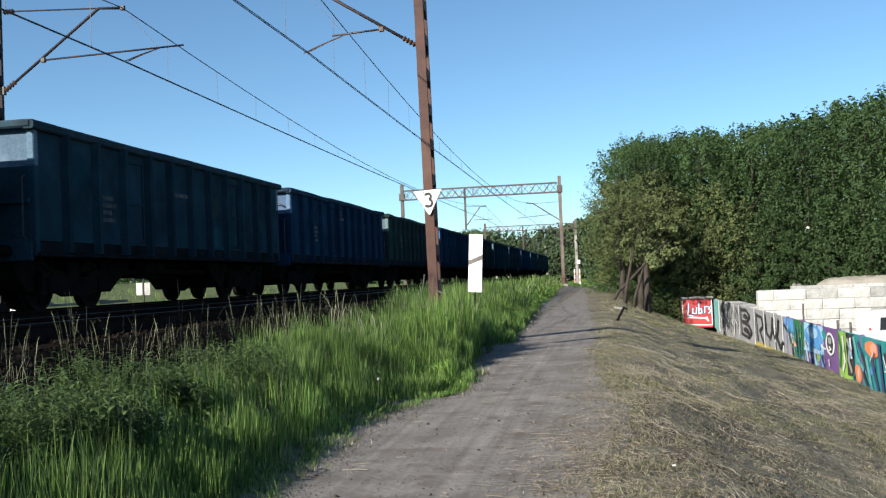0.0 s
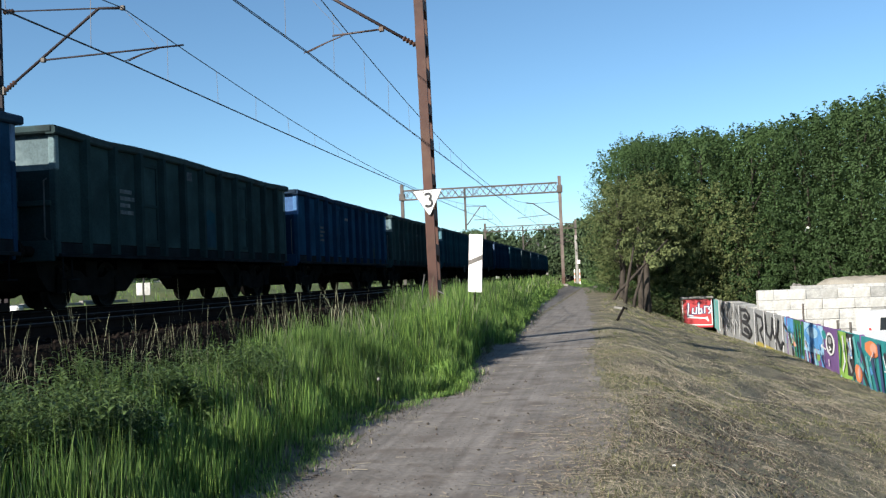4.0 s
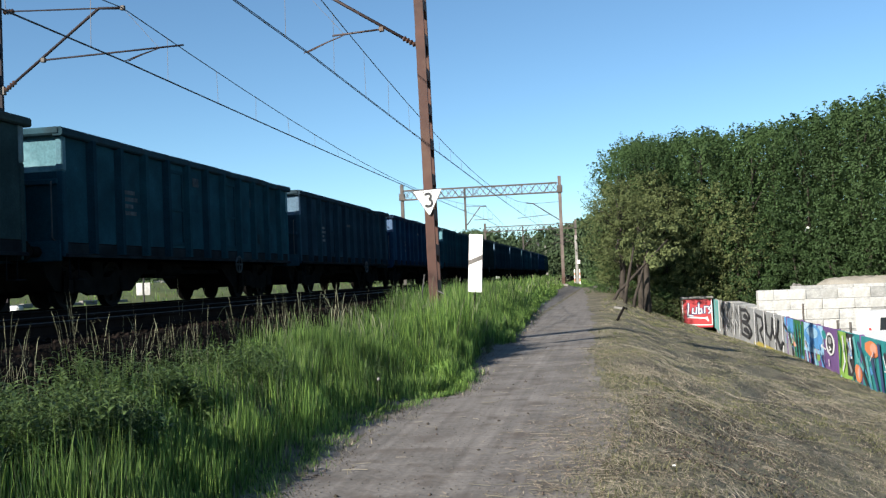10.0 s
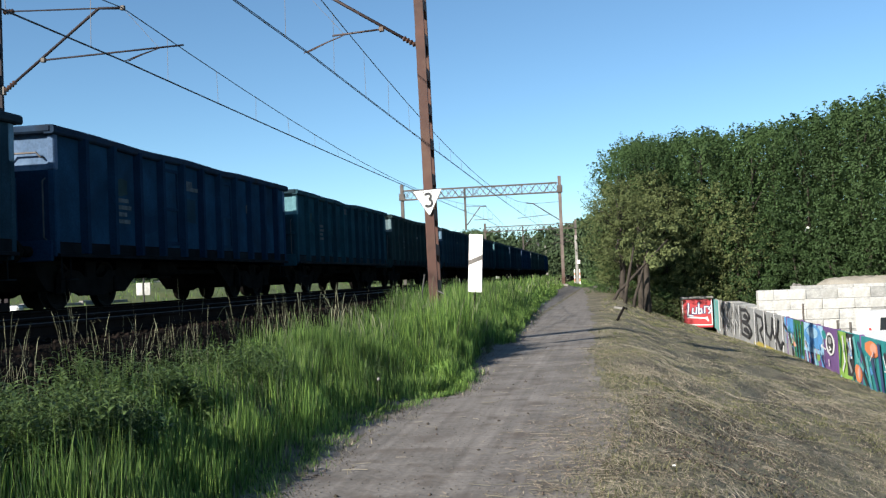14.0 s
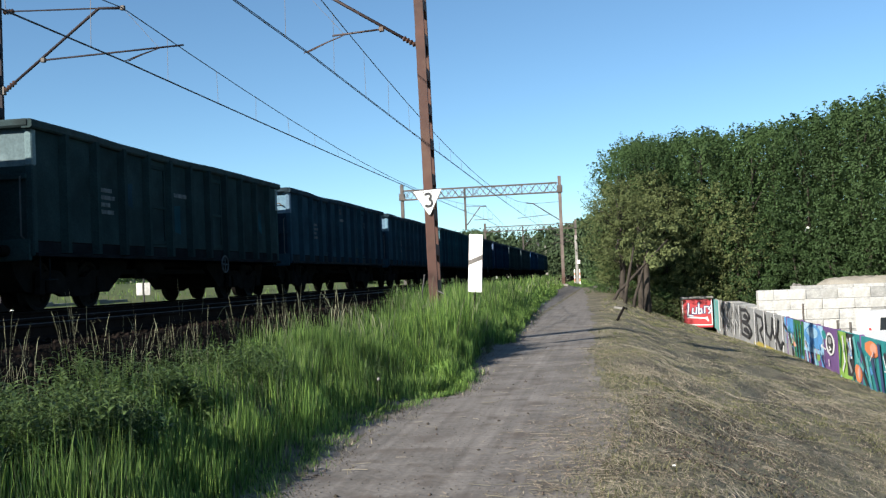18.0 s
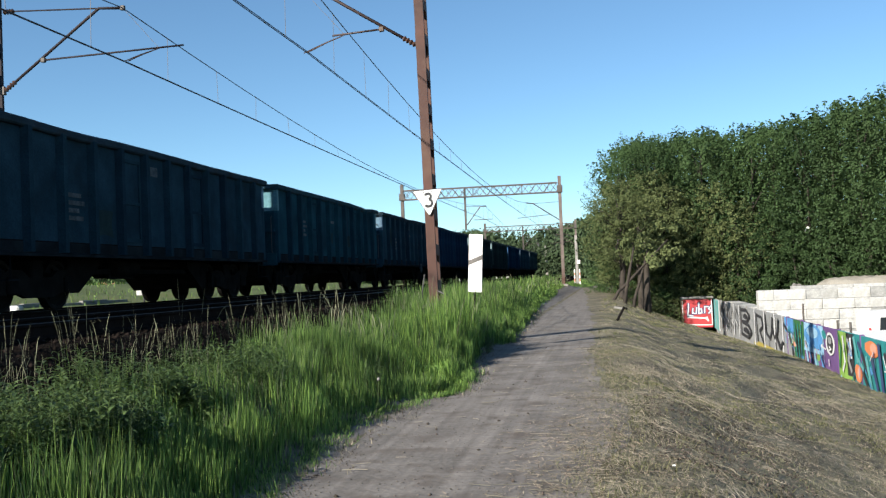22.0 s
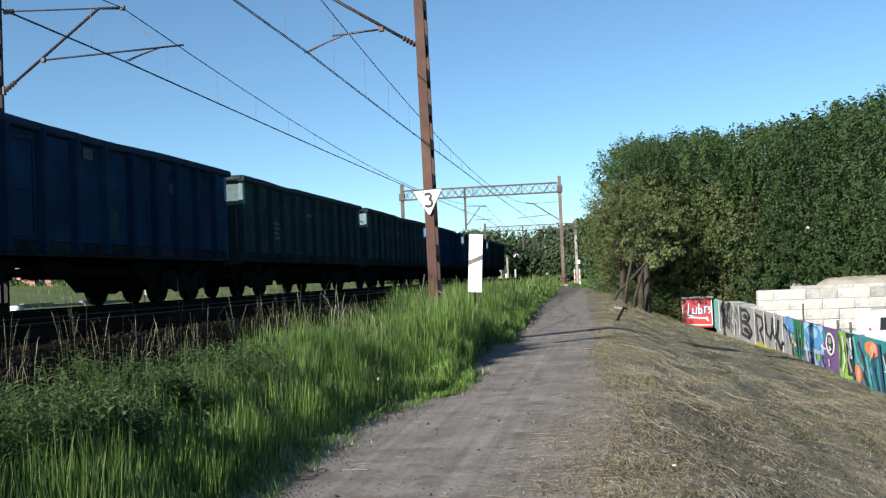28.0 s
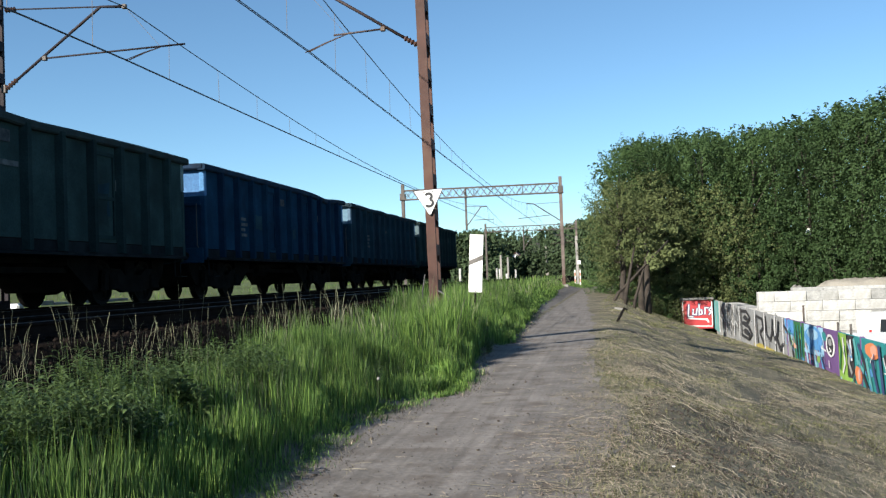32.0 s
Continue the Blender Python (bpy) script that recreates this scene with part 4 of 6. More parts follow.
def girder_gate(y, xl, xr, z0l, z0r, zb, label, depth=0.84):
    """A gate of two masts with a lattice girder across both tracks and hanging brackets."""
    gx = float(bend(y))
    m = thing("catenary_portal", label, "portal", at=Matrix.Translation((gx, y, 0)), group="catenary portals")
    for x, z0 in ((xl, z0l), (xr, z0r)):
        post = part("post", Shape().prism([(x - 0.14, -0.16), (x + 0.14, -0.16), (x + 0.14, -0.11), (x + 0.02, -0.11), (x + 0.02, 0.11), (x + 0.14, 0.11), (x + 0.14, 0.16), (x - 0.14, 0.16), (x - 0.14, 0.11), (x - 0.02, 0.11), (x - 0.02, -0.11), (x - 0.14, -0.11)],
                                          z0, zb + depth + 0.6, "z"), M_POST if x > -10 else M_GREYSTEEL, m)
        part("post_foot", Shape().box(x - 0.4, x + 0.4, -0.45, 0.45, z0 - 0.5, z0 + 0.1, 0.03), M_CONC, m)
        part("bearing_plate", Shape().box(x - 0.24, x + 0.24, -0.3, 0.3, zb - 0.06, zb + depth * 0.7, 0.02), M_GREYSTEEL, m)
    a, b = xl + 0.2, xr - 0.2
    for yy in (-0.32, 0.32):
        for zz in (zb, zb + depth):
            part("chord", Shape().box(a, b, yy - 0.045, yy + 0.045, zz - 0.045, zz + 0.045), M_GREYSTEEL, m)
    n = 22
    for i in range(n):
        x0, x1 = a + (b - a) * i / n, a + (b - a) * (i + 1) / n
        up = i % 2
        for yy in (-0.32, 0.32):
            part("lattice_bar", Shape().tube([(x0, yy, zb + (depth if up else 0)), (x1, yy, zb + (0 if up else depth))], 0.03, 4), M_GREYSTEEL, m)
            if yy < 0:
                part("lattice_bar", Shape().tube([(x0, yy + 0.03, zb + (0 if up else depth)), (x1, yy + 0.03, zb + (depth if up else 0))], 0.03, 4), M_GREYSTEEL, m)
            if i % 7 == 3:
                part("lattice_bar", Shape().tube([(x0, yy, zb), (x0, yy, zb + depth)], 0.028, 4), M_GREYSTEEL, m)
        part("lattice_bar", Shape().tube([(x0, -0.32 if up else 0.32, zb), (x1, 0.32 if up else -0.32, zb)], 0.026, 4), M_GREYSTEEL, m)
    # the hanging post beside the far track, and the arms for both wires
    hx = -12.55
    part("hanging_post", Shape().box(hx - 0.09, hx + 0.09, -0.09, 0.09, zb - 3.05, zb + depth, 0.01), M_GREYSTEEL, m)
    for pts, arm, tie in (([(hx + 0.1, zb - 2.6), (hx + 1.4, zb - 0.95), (hx + 1.95, zb - 0.95)], [(hx + 0.75, zb - 2.15), (hx + 2.5, zb - 2.15)], hx + 0.1),
                          ([(xr - 0.1, zb - 2.55), (xr - 2.45, zb - 0.94), (xr - 3.1, zb - 0.85)], [(xr - 0.95, zb - 2.0), (xr - 3.9, zb - 2.2)], xr - 0.1)):
        part("hanging_arm", Shape().tube([(u, 0, v) for u, v in pts], 0.05, 6), M_TUBE, m)
        part("steady_arm", Shape().tube([(u, 0, v) for u, v in arm], 0.03, 5), M_TUBE, m)
        part("tie_rod", Shape().tube([(tie, 0, pts[1][1] + 0.06), (pts[1][0], 0, pts[1][1])], 0.02, 5), M_TUBE, m)
        part("suspension_wire", Shape().tube([(pts[2][0], 0, pts[2][1]), ((arm[0][0] + arm[1][0] * 3) / 4, 0, arm[1][1])], 0.012, 4), M_WIRE, m)
    return m


gate1 = girder_gate(S_GATE, -18.4, -3.89, 0.5, 0.45, 8.87, "rusty steel portal with lattice girder across the tracks")
gate2 = girder_gate(S_GATE2, -18.4, -4.45, 0.4, 0.4, 8.4, "distant rusty steel portal with lattice girder", 0.75)


def overhead(cx, label, zig, contact, carrier, sag):
    """Twin contact wires, the sagging carrier wire, and droppers between them, zigzagging from support to support."""
    line = thing("overhead_line", label, "overhead line", group="overhead lines")
    sup = [-47.0, S_MAST, S_GATE, S_GATE2, 205.0, 250.0]
    low, top = [[], []], []
    for i in range(len(sup) - 1):
        a, b = sup[i], sup[i + 1]

        def at(s):
            """The middle of the line at s: x, y, the contact wires' height and the carrier's."""
            t = (s - a) / (b - a)
            px, py, _ = line_at(cx + zig[i] + (zig[i + 1] - zig[i]) * t, s)
            return px, py, contact[i] + (contact[i + 1] - contact[i]) * t - 0.4 * t * (1 - t), carrier[i] + (carrier[i + 1] - carrier[i]) * t - sag[i] * 4 * t * (1 - t)

        n = 18
        for k in range(n + (i == len(sup) - 2)):
            px, py, zc, zt = at(a + (b - a) * k / n)
            for q in (0, 1):
                low[q].append((px + 0.021 * (2 * q - 1), py, zc))
            top.append((px, py, zt))
        for k in range(int((b - a - 3.4) / 3.25) + 1):
            px, py, zc, zt = at(a + 2.4 + 3.25 * k)
            part("dropper", Shape().tube([(px, py, zt), (px + 0.021 * (2 * (k % 2) - 1), py, zc)], 0.0065 if py < 45 else 0.009, 4), M_WIRE, line)
    for q in (0, 1):
        part("contact_wire", Shape().tube(low[q], 0.0105, 5), M_WIRE, line)
    part("carrier_wire", Shape().tube(top, 0.0135, 5), M_WIRE, line)


overhead(NEAR_X, "copper contact wires with carrier wire and droppers", [0.15, 0.1, -0.2, 0.2, -0.2, 0.2], [6.8, 6.75, 6.62, 6.5, 6.5, 6.5], [8.5, 8.42, 8.05, 7.9, 7.9, 7.9], [1.35, 1.33, 1.2, 0.8, 0.7])
overhead(FAR_X, "copper contact wires with carrier wire and droppers over the train", [0.05, 0.0, 0.25, 0.0, 0.1, -0.1], [6.88, 6.88, 6.7, 6.5, 6.5, 6.5], [8.3, 8.14, 7.98, 7.9, 7.9, 7.9], [1.3, 1.26, 1.2, 0.8, 0.7])


# ---- line-side signs ----
tri_m = Matrix.Translation((-3.79, S_MAST - 0.30, 3.215)) @ Matrix.Rotation(radians(-3.0), 4, "Y")
tri = thing("triangular_sign", "white triangular sign with black 3 on the mast", "sign", at=tri_m)
part("plate", Shape().prism([(-0.315, 0.225), (0.315, 0.225), (0.02, -0.305), (-0.02, -0.305)], -0.006, 0.006, "y"), M_WHITE, tri)
part("border", Shape().prism([(-0.333, 0.238), (0.333, 0.238), (0.025, -0.323), (-0.025, -0.323)], 0.007, 0.012, "y"), M_BLACK, tri, "dark rim")
num = Shape()
for cy, rx, ry, a0, a1 in ((0.085, 0.068, 0.062, 155, -80), (-0.055, 0.082, 0.078, 80, -150)):
    ring = [(math.cos(radians(a0 + (a1 - a0) * k / 12)), math.sin(radians(a0 + (a1 - a0) * k / 12))) for k in range(13)]
    for k, ((c0, s0), (c1, s1)) in enumerate(zip(ring, ring[1:])):
        q = -0.0075 - 0.0002 * (k % 2) - 0.0005 * (cy < 0)
        num.prism([((rx + d) * c, cy + (ry + d) * e) for c, e, d in ((c0, s0, 0.031), (c1, s1, 0.031), (c1, s1, -0.029), (c0, s0, -0.029))], q - 0.002, q, "y")
part("numeral", num, M_BLACK, tri, "black numeral 3")
for dx in (-0.09, 0.09):
    part("bolt", Shape().lathe([(0.0, 0), (0.018, 0), (0.018, 0.012), (0.0, 0.014)], 8, Matrix.Translation((dx, -0.006, 0.19)) @ Matrix.Rotation(radians(90), 4, "X")), M_GREYSTEEL, tri)
part("clip", Shape().box(-0.2, 0.2, 0.012, 0.03, 0.10, 0.14), M_GREYSTEEL, tri)

board = thing("warning_board", "white upright board with grey diagonal band on post", "sign", at=Matrix.Translation((-2.70, 20.0, 0.2)) @ Matrix.Rotation(radians(3.7), 4, "Y"))
part("panel", Shape().box(-0.138, 0.138, -0.01, 0.01, 1.0, 2.16, 0.004), M_WHITE, board)
part("diagonal_band", Shape().prism([(-0.139, 1.535), (0.139, 1.66), (0.139, 1.755), (-0.139, 1.63)], -0.014, -0.0105, "y"), M_SIGNBACK, board, "grey diagonal band")
part("post", Shape().tube([(0, 0.035, -0.6), (0, 0.035, 2.05)], 0.02, 8), M_UNDER, board)
for z in (1.2, 1.95):
    part("clip", Shape().box(-0.06, 0.06, 0.01, 0.065, z, z + 0.03), M_GREYSTEEL, board)


# ---- the coal wagons ----
PITCH, BODY = 14.04, 12.79
ORDER = ["teal", "blue", "deep_blue", "slate", "deep_blue", "green", "blue", "green", "teal", "slate", "deep_blue", "teal", "green", "slate",
         "slate", "teal", "slate", "deep_blue", "green", "green", "blue", "slate", "green"]
FIRST = -4                              # the number of the first wagon; wagon 0 has its front end at 30.05 m at the start
COLOUR_WORD = {"blue": "bright blue", "deep_blue": "dark blue", "teal": "dull teal", "green": "dark grey-green", "slate": "dark slate-blue"}


def wheel_mesh():
    sh = Shape()
    turn = Matrix.Rotation(radians(90), 4, "Y")
    sh.lathe([(0.085, -0.98), (0.085, 0.98)], 10, turn)
    for s in (-1, 1):
        prof = [(0.12, 0.66), (0.13, 0.68), (0.36, 0.70), (0.40, 0.685), (0.485, 0.685), (0.49, 0.70), (0.462, 0.72), (0.457, 0.82), (0.40, 0.82), (0.36, 0.76), (0.14, 0.81), (0.12, 0.83)]
        sh.lathe([(r, s * z) for r, z in prof], 24, turn)
        for k in range(3):
            sh.box(-0.03, 0.03, 0.18, 0.33, -0.02, 0.02, 0, Matrix.Rotation(2.094 * k, 4, "X") @ Matrix.Translation((s * 0.79, 0, 0)))
    return sh.mesh("wheelset", M_WHEEL, False)


def wagon_meshes():
    me = {}
    h = BODY / 2
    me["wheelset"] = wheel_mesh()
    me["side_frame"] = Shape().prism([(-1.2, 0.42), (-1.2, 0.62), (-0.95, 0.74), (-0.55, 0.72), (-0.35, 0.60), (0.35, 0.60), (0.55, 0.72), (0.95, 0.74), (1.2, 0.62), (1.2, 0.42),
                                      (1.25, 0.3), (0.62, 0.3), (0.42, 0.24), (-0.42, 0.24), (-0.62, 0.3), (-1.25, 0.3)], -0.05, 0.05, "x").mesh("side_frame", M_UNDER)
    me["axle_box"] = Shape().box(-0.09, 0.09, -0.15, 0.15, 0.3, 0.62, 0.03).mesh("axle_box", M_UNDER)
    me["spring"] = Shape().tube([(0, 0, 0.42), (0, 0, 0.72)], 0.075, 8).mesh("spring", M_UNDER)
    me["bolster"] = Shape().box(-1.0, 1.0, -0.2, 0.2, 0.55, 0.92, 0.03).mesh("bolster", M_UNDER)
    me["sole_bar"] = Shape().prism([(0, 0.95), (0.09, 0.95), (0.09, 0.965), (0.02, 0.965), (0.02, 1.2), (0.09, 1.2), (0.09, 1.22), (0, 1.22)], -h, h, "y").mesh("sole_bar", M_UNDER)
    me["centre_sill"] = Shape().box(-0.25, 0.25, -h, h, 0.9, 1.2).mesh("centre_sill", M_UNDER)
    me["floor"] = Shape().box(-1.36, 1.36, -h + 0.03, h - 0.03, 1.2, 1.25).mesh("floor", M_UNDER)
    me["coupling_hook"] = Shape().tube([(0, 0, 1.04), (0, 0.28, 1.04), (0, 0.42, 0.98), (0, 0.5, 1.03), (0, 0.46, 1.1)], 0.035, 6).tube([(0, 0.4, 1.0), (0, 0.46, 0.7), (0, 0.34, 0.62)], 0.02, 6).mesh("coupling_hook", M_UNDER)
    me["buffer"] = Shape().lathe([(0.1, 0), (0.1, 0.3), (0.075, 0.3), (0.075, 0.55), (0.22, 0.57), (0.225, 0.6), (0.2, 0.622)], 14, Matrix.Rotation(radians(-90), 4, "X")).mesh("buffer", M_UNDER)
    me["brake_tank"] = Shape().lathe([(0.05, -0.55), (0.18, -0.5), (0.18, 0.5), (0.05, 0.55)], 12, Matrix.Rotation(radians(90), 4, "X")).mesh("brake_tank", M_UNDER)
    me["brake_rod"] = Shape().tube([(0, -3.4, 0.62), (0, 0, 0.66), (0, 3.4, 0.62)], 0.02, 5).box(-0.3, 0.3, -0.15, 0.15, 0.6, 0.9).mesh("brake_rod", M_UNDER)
    ring = Shape().tube([(0, 0.21 * math.cos(k * 0.5236), 0.21 * math.sin(k * 0.5236)) for k in range(13)], 0.02, 6, caps=False)
    for k in range(4):
        ring.tube([(0, 0, 0), (0, 0.21 * math.cos(k * 1.571), 0.21 * math.sin(k * 1.571))], 0.012, 5)
    ring.tube([(-0.1, 0, 0), (0.03, 0, 0)], 0.03, 8)
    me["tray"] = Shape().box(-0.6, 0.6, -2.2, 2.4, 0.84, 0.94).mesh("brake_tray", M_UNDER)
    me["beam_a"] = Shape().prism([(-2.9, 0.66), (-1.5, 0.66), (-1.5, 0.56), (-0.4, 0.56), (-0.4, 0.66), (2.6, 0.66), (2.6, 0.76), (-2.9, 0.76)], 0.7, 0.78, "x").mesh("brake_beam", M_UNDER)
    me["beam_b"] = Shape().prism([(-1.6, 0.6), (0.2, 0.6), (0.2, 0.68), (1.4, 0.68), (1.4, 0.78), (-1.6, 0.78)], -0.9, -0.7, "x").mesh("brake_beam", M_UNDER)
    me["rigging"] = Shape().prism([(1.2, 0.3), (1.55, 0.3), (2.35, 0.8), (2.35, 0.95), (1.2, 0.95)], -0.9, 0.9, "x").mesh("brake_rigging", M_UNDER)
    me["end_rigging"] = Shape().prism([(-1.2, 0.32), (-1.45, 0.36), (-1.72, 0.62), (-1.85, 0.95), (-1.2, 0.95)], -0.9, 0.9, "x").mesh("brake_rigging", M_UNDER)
    me["brake_wheel"] = ring.mesh("brake_wheel", M_PALE)
    me["step"] = Shape().tube([(0, -0.15, 1.0), (0, -0.15, 0.55), (0, 0.15, 0.55), (0, 0.15, 1.0)], 0.014, 5).box(-0.02, 0.16, -0.15, 0.15, 0.54, 0.56).mesh("step", M_SILL_STEP)
    me["handrail"] = Shape().tube([(0, 0, 1.25), (0, -0.09, 1.3), (0, -0.09, 2.3), (0, 0, 2.35)], 0.014, 6).mesh("handrail", M_PALE)
    for nm, paint in WAGON_PAINT.items():
        me["sill", nm] = Shape().prism([(0.0, 0.95), (0.1, 0.95), (0.1, 1.0), (0.03, 1.02), (0.03, 1.2), (0.0, 1.2)], -h, h, "y").mesh("sill", M_SILL_STEP)
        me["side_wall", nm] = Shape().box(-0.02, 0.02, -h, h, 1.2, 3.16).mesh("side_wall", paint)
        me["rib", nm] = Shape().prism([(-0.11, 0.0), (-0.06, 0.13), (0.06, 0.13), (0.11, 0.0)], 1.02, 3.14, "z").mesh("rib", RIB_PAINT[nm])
        # Ends split at the shadow edge: shaded colour below, sunlit strip and caps above.
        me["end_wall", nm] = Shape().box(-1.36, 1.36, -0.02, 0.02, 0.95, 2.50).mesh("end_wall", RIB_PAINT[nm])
        me["end_panel", nm] = Shape().box(-1.36, 1.36, -0.02, 0.02, 2.50, 3.14).mesh("end_panel", LIT_END_PAINT[nm])
        me["corner_cap", nm] = Shape().box(-0.07, 0.07, -0.07, 0.07, 2.50, 3.13, 0.02).mesh("corner_cap", LIT_END_PAINT[nm])
        me["end_rail", nm] = Shape().box(-1.42, 1.42, -0.09, 0.17, 3.14, 3.28, 0.03).mesh("end_rail", RAIL_PAINT[nm])
        me["end_post", nm] = Shape().prism([(-0.1, 0.0), (-0.06, 0.1), (0.06, 0.1), (0.1, 0.0)], 0.95, 2.38, "z").mesh("end_post", paint)
        me["end_beam", nm] = Shape().box(-1.3, 1.3, 0, 0.07, 2.26, 2.36, 0.015).mesh("end_beam", paint)
        me["corner_post", nm] = Shape().box(-0.07, 0.07, -0.07, 0.07, 0.95, 2.50, 0.02).mesh("corner_post", paint)
        me["buffer_beam", nm] = Shape().box(-1.33, 1.33, -0.02, 0.06, 0.88, 1.25, 0.015).mesh("buffer_beam", paint)
        door = Shape()
        for y0, y1, z0, z1 in ((-0.38, 0.38, 1.28, 1.36), (-0.38, 0.38, 2.9, 2.97), (-0.38, -0.32, 1.36, 2.9), (0.32, 0.38, 1.36, 2.9), (-0.32, 0.32, 2.05, 2.11)):
            door.box(0.02, 0.05, y0, y1, z0, z1)
        me["door", nm] = door.mesh("door", RIB_PAINT[nm])
    return me


WM = wagon_meshes()
RIB_Y = [-5.45 + 1.09 * k for k in range(11)]
mark = {}
for k, rows_ in enumerate(([(0.0, 0.34, 0.0, 0.2)], [(0, 0.75, 0.0, 0.09)], [(0, 0.5, 0.42, 0.5), (0, 0.62, 0.28, 0.36), (0, 0.42, 0.14, 0.22), (0, 0.56, 0.0, 0.08)], [(0, 0.16, 0.0, 0.22), (0.2, 0.3, 0.02, 0.2)])):
    sh = Shape()
    for a, b, c, d in rows_:
        sh.box(0.038, 0.041, a, b, c, d)
    mark[k] = sh.mesh("marking", M_MARK)


def dented_rail(g):
    """The thick top rail of a wagon's side, bent here and there by loading grabs."""
    h = BODY / 2 + 0.15
    o = [(-0.07, 3.12), (0.09, 3.12), (0.12, 3.15), (0.12, 3.24), (0.09, 3.275), (-0.04, 3.28), (-0.07, 3.25)]
    sh, n, m = Shape(), len(o), 26
    bows = [(g.uniform(-5, 5), g.uniform(0.5, 1.6), g.uniform(0.0, 0.05)) for _ in range(3)]
    for k in range(m + 1):
        y = -h + 2 * h * k / m
        dx, dz = g.uniform(-0.008, 0.008), -sum(d * math.exp(-((y - c) / w) ** 2) for c, w, d in bows) * (0.2 if k in (0, m) else 1)
        sh.v += [(u + dx, y, v + dz) for u, v in o]
        if k:
            sh.f += [((k - 1) * n + i, (k - 1) * n + (i + 1) % n, k * n + (i + 1) % n, k * n + i) for i in range(n)]
    sh.f += [tuple(range(n)), tuple(range(m * n, m * n + n))]
    return sh


def paint_patch(g, k):
    """A ragged touched-up or rubbed patch of paint between two ribs."""
    rib = g.choice(RIB_Y[:-1])
    y0, y1 = rib + 0.14, rib + g.uniform(0.5, 0.95)
    z0 = g.uniform(1.25, 2.2)
    z1 = z0 + g.uniform(0.25, 0.75)
    return Shape().prism([(y0, z0), ((y0 + y1) / 2, z0 - g.uniform(-0.06, 0.06)), (y1, z0 + g.uniform(-0.08, 0.08)), (y1 - g.uniform(0, 0.1), (z0 + z1) / 2), (y1, z1), ((y0 + y1) / 2, z1 + g.uniform(-0.1, 0.1)), (y0, z1 + g.uniform(-0.08, 0.08))], 0.021 + 0.004 * k, 0.0235 + 0.004 * k, "x")


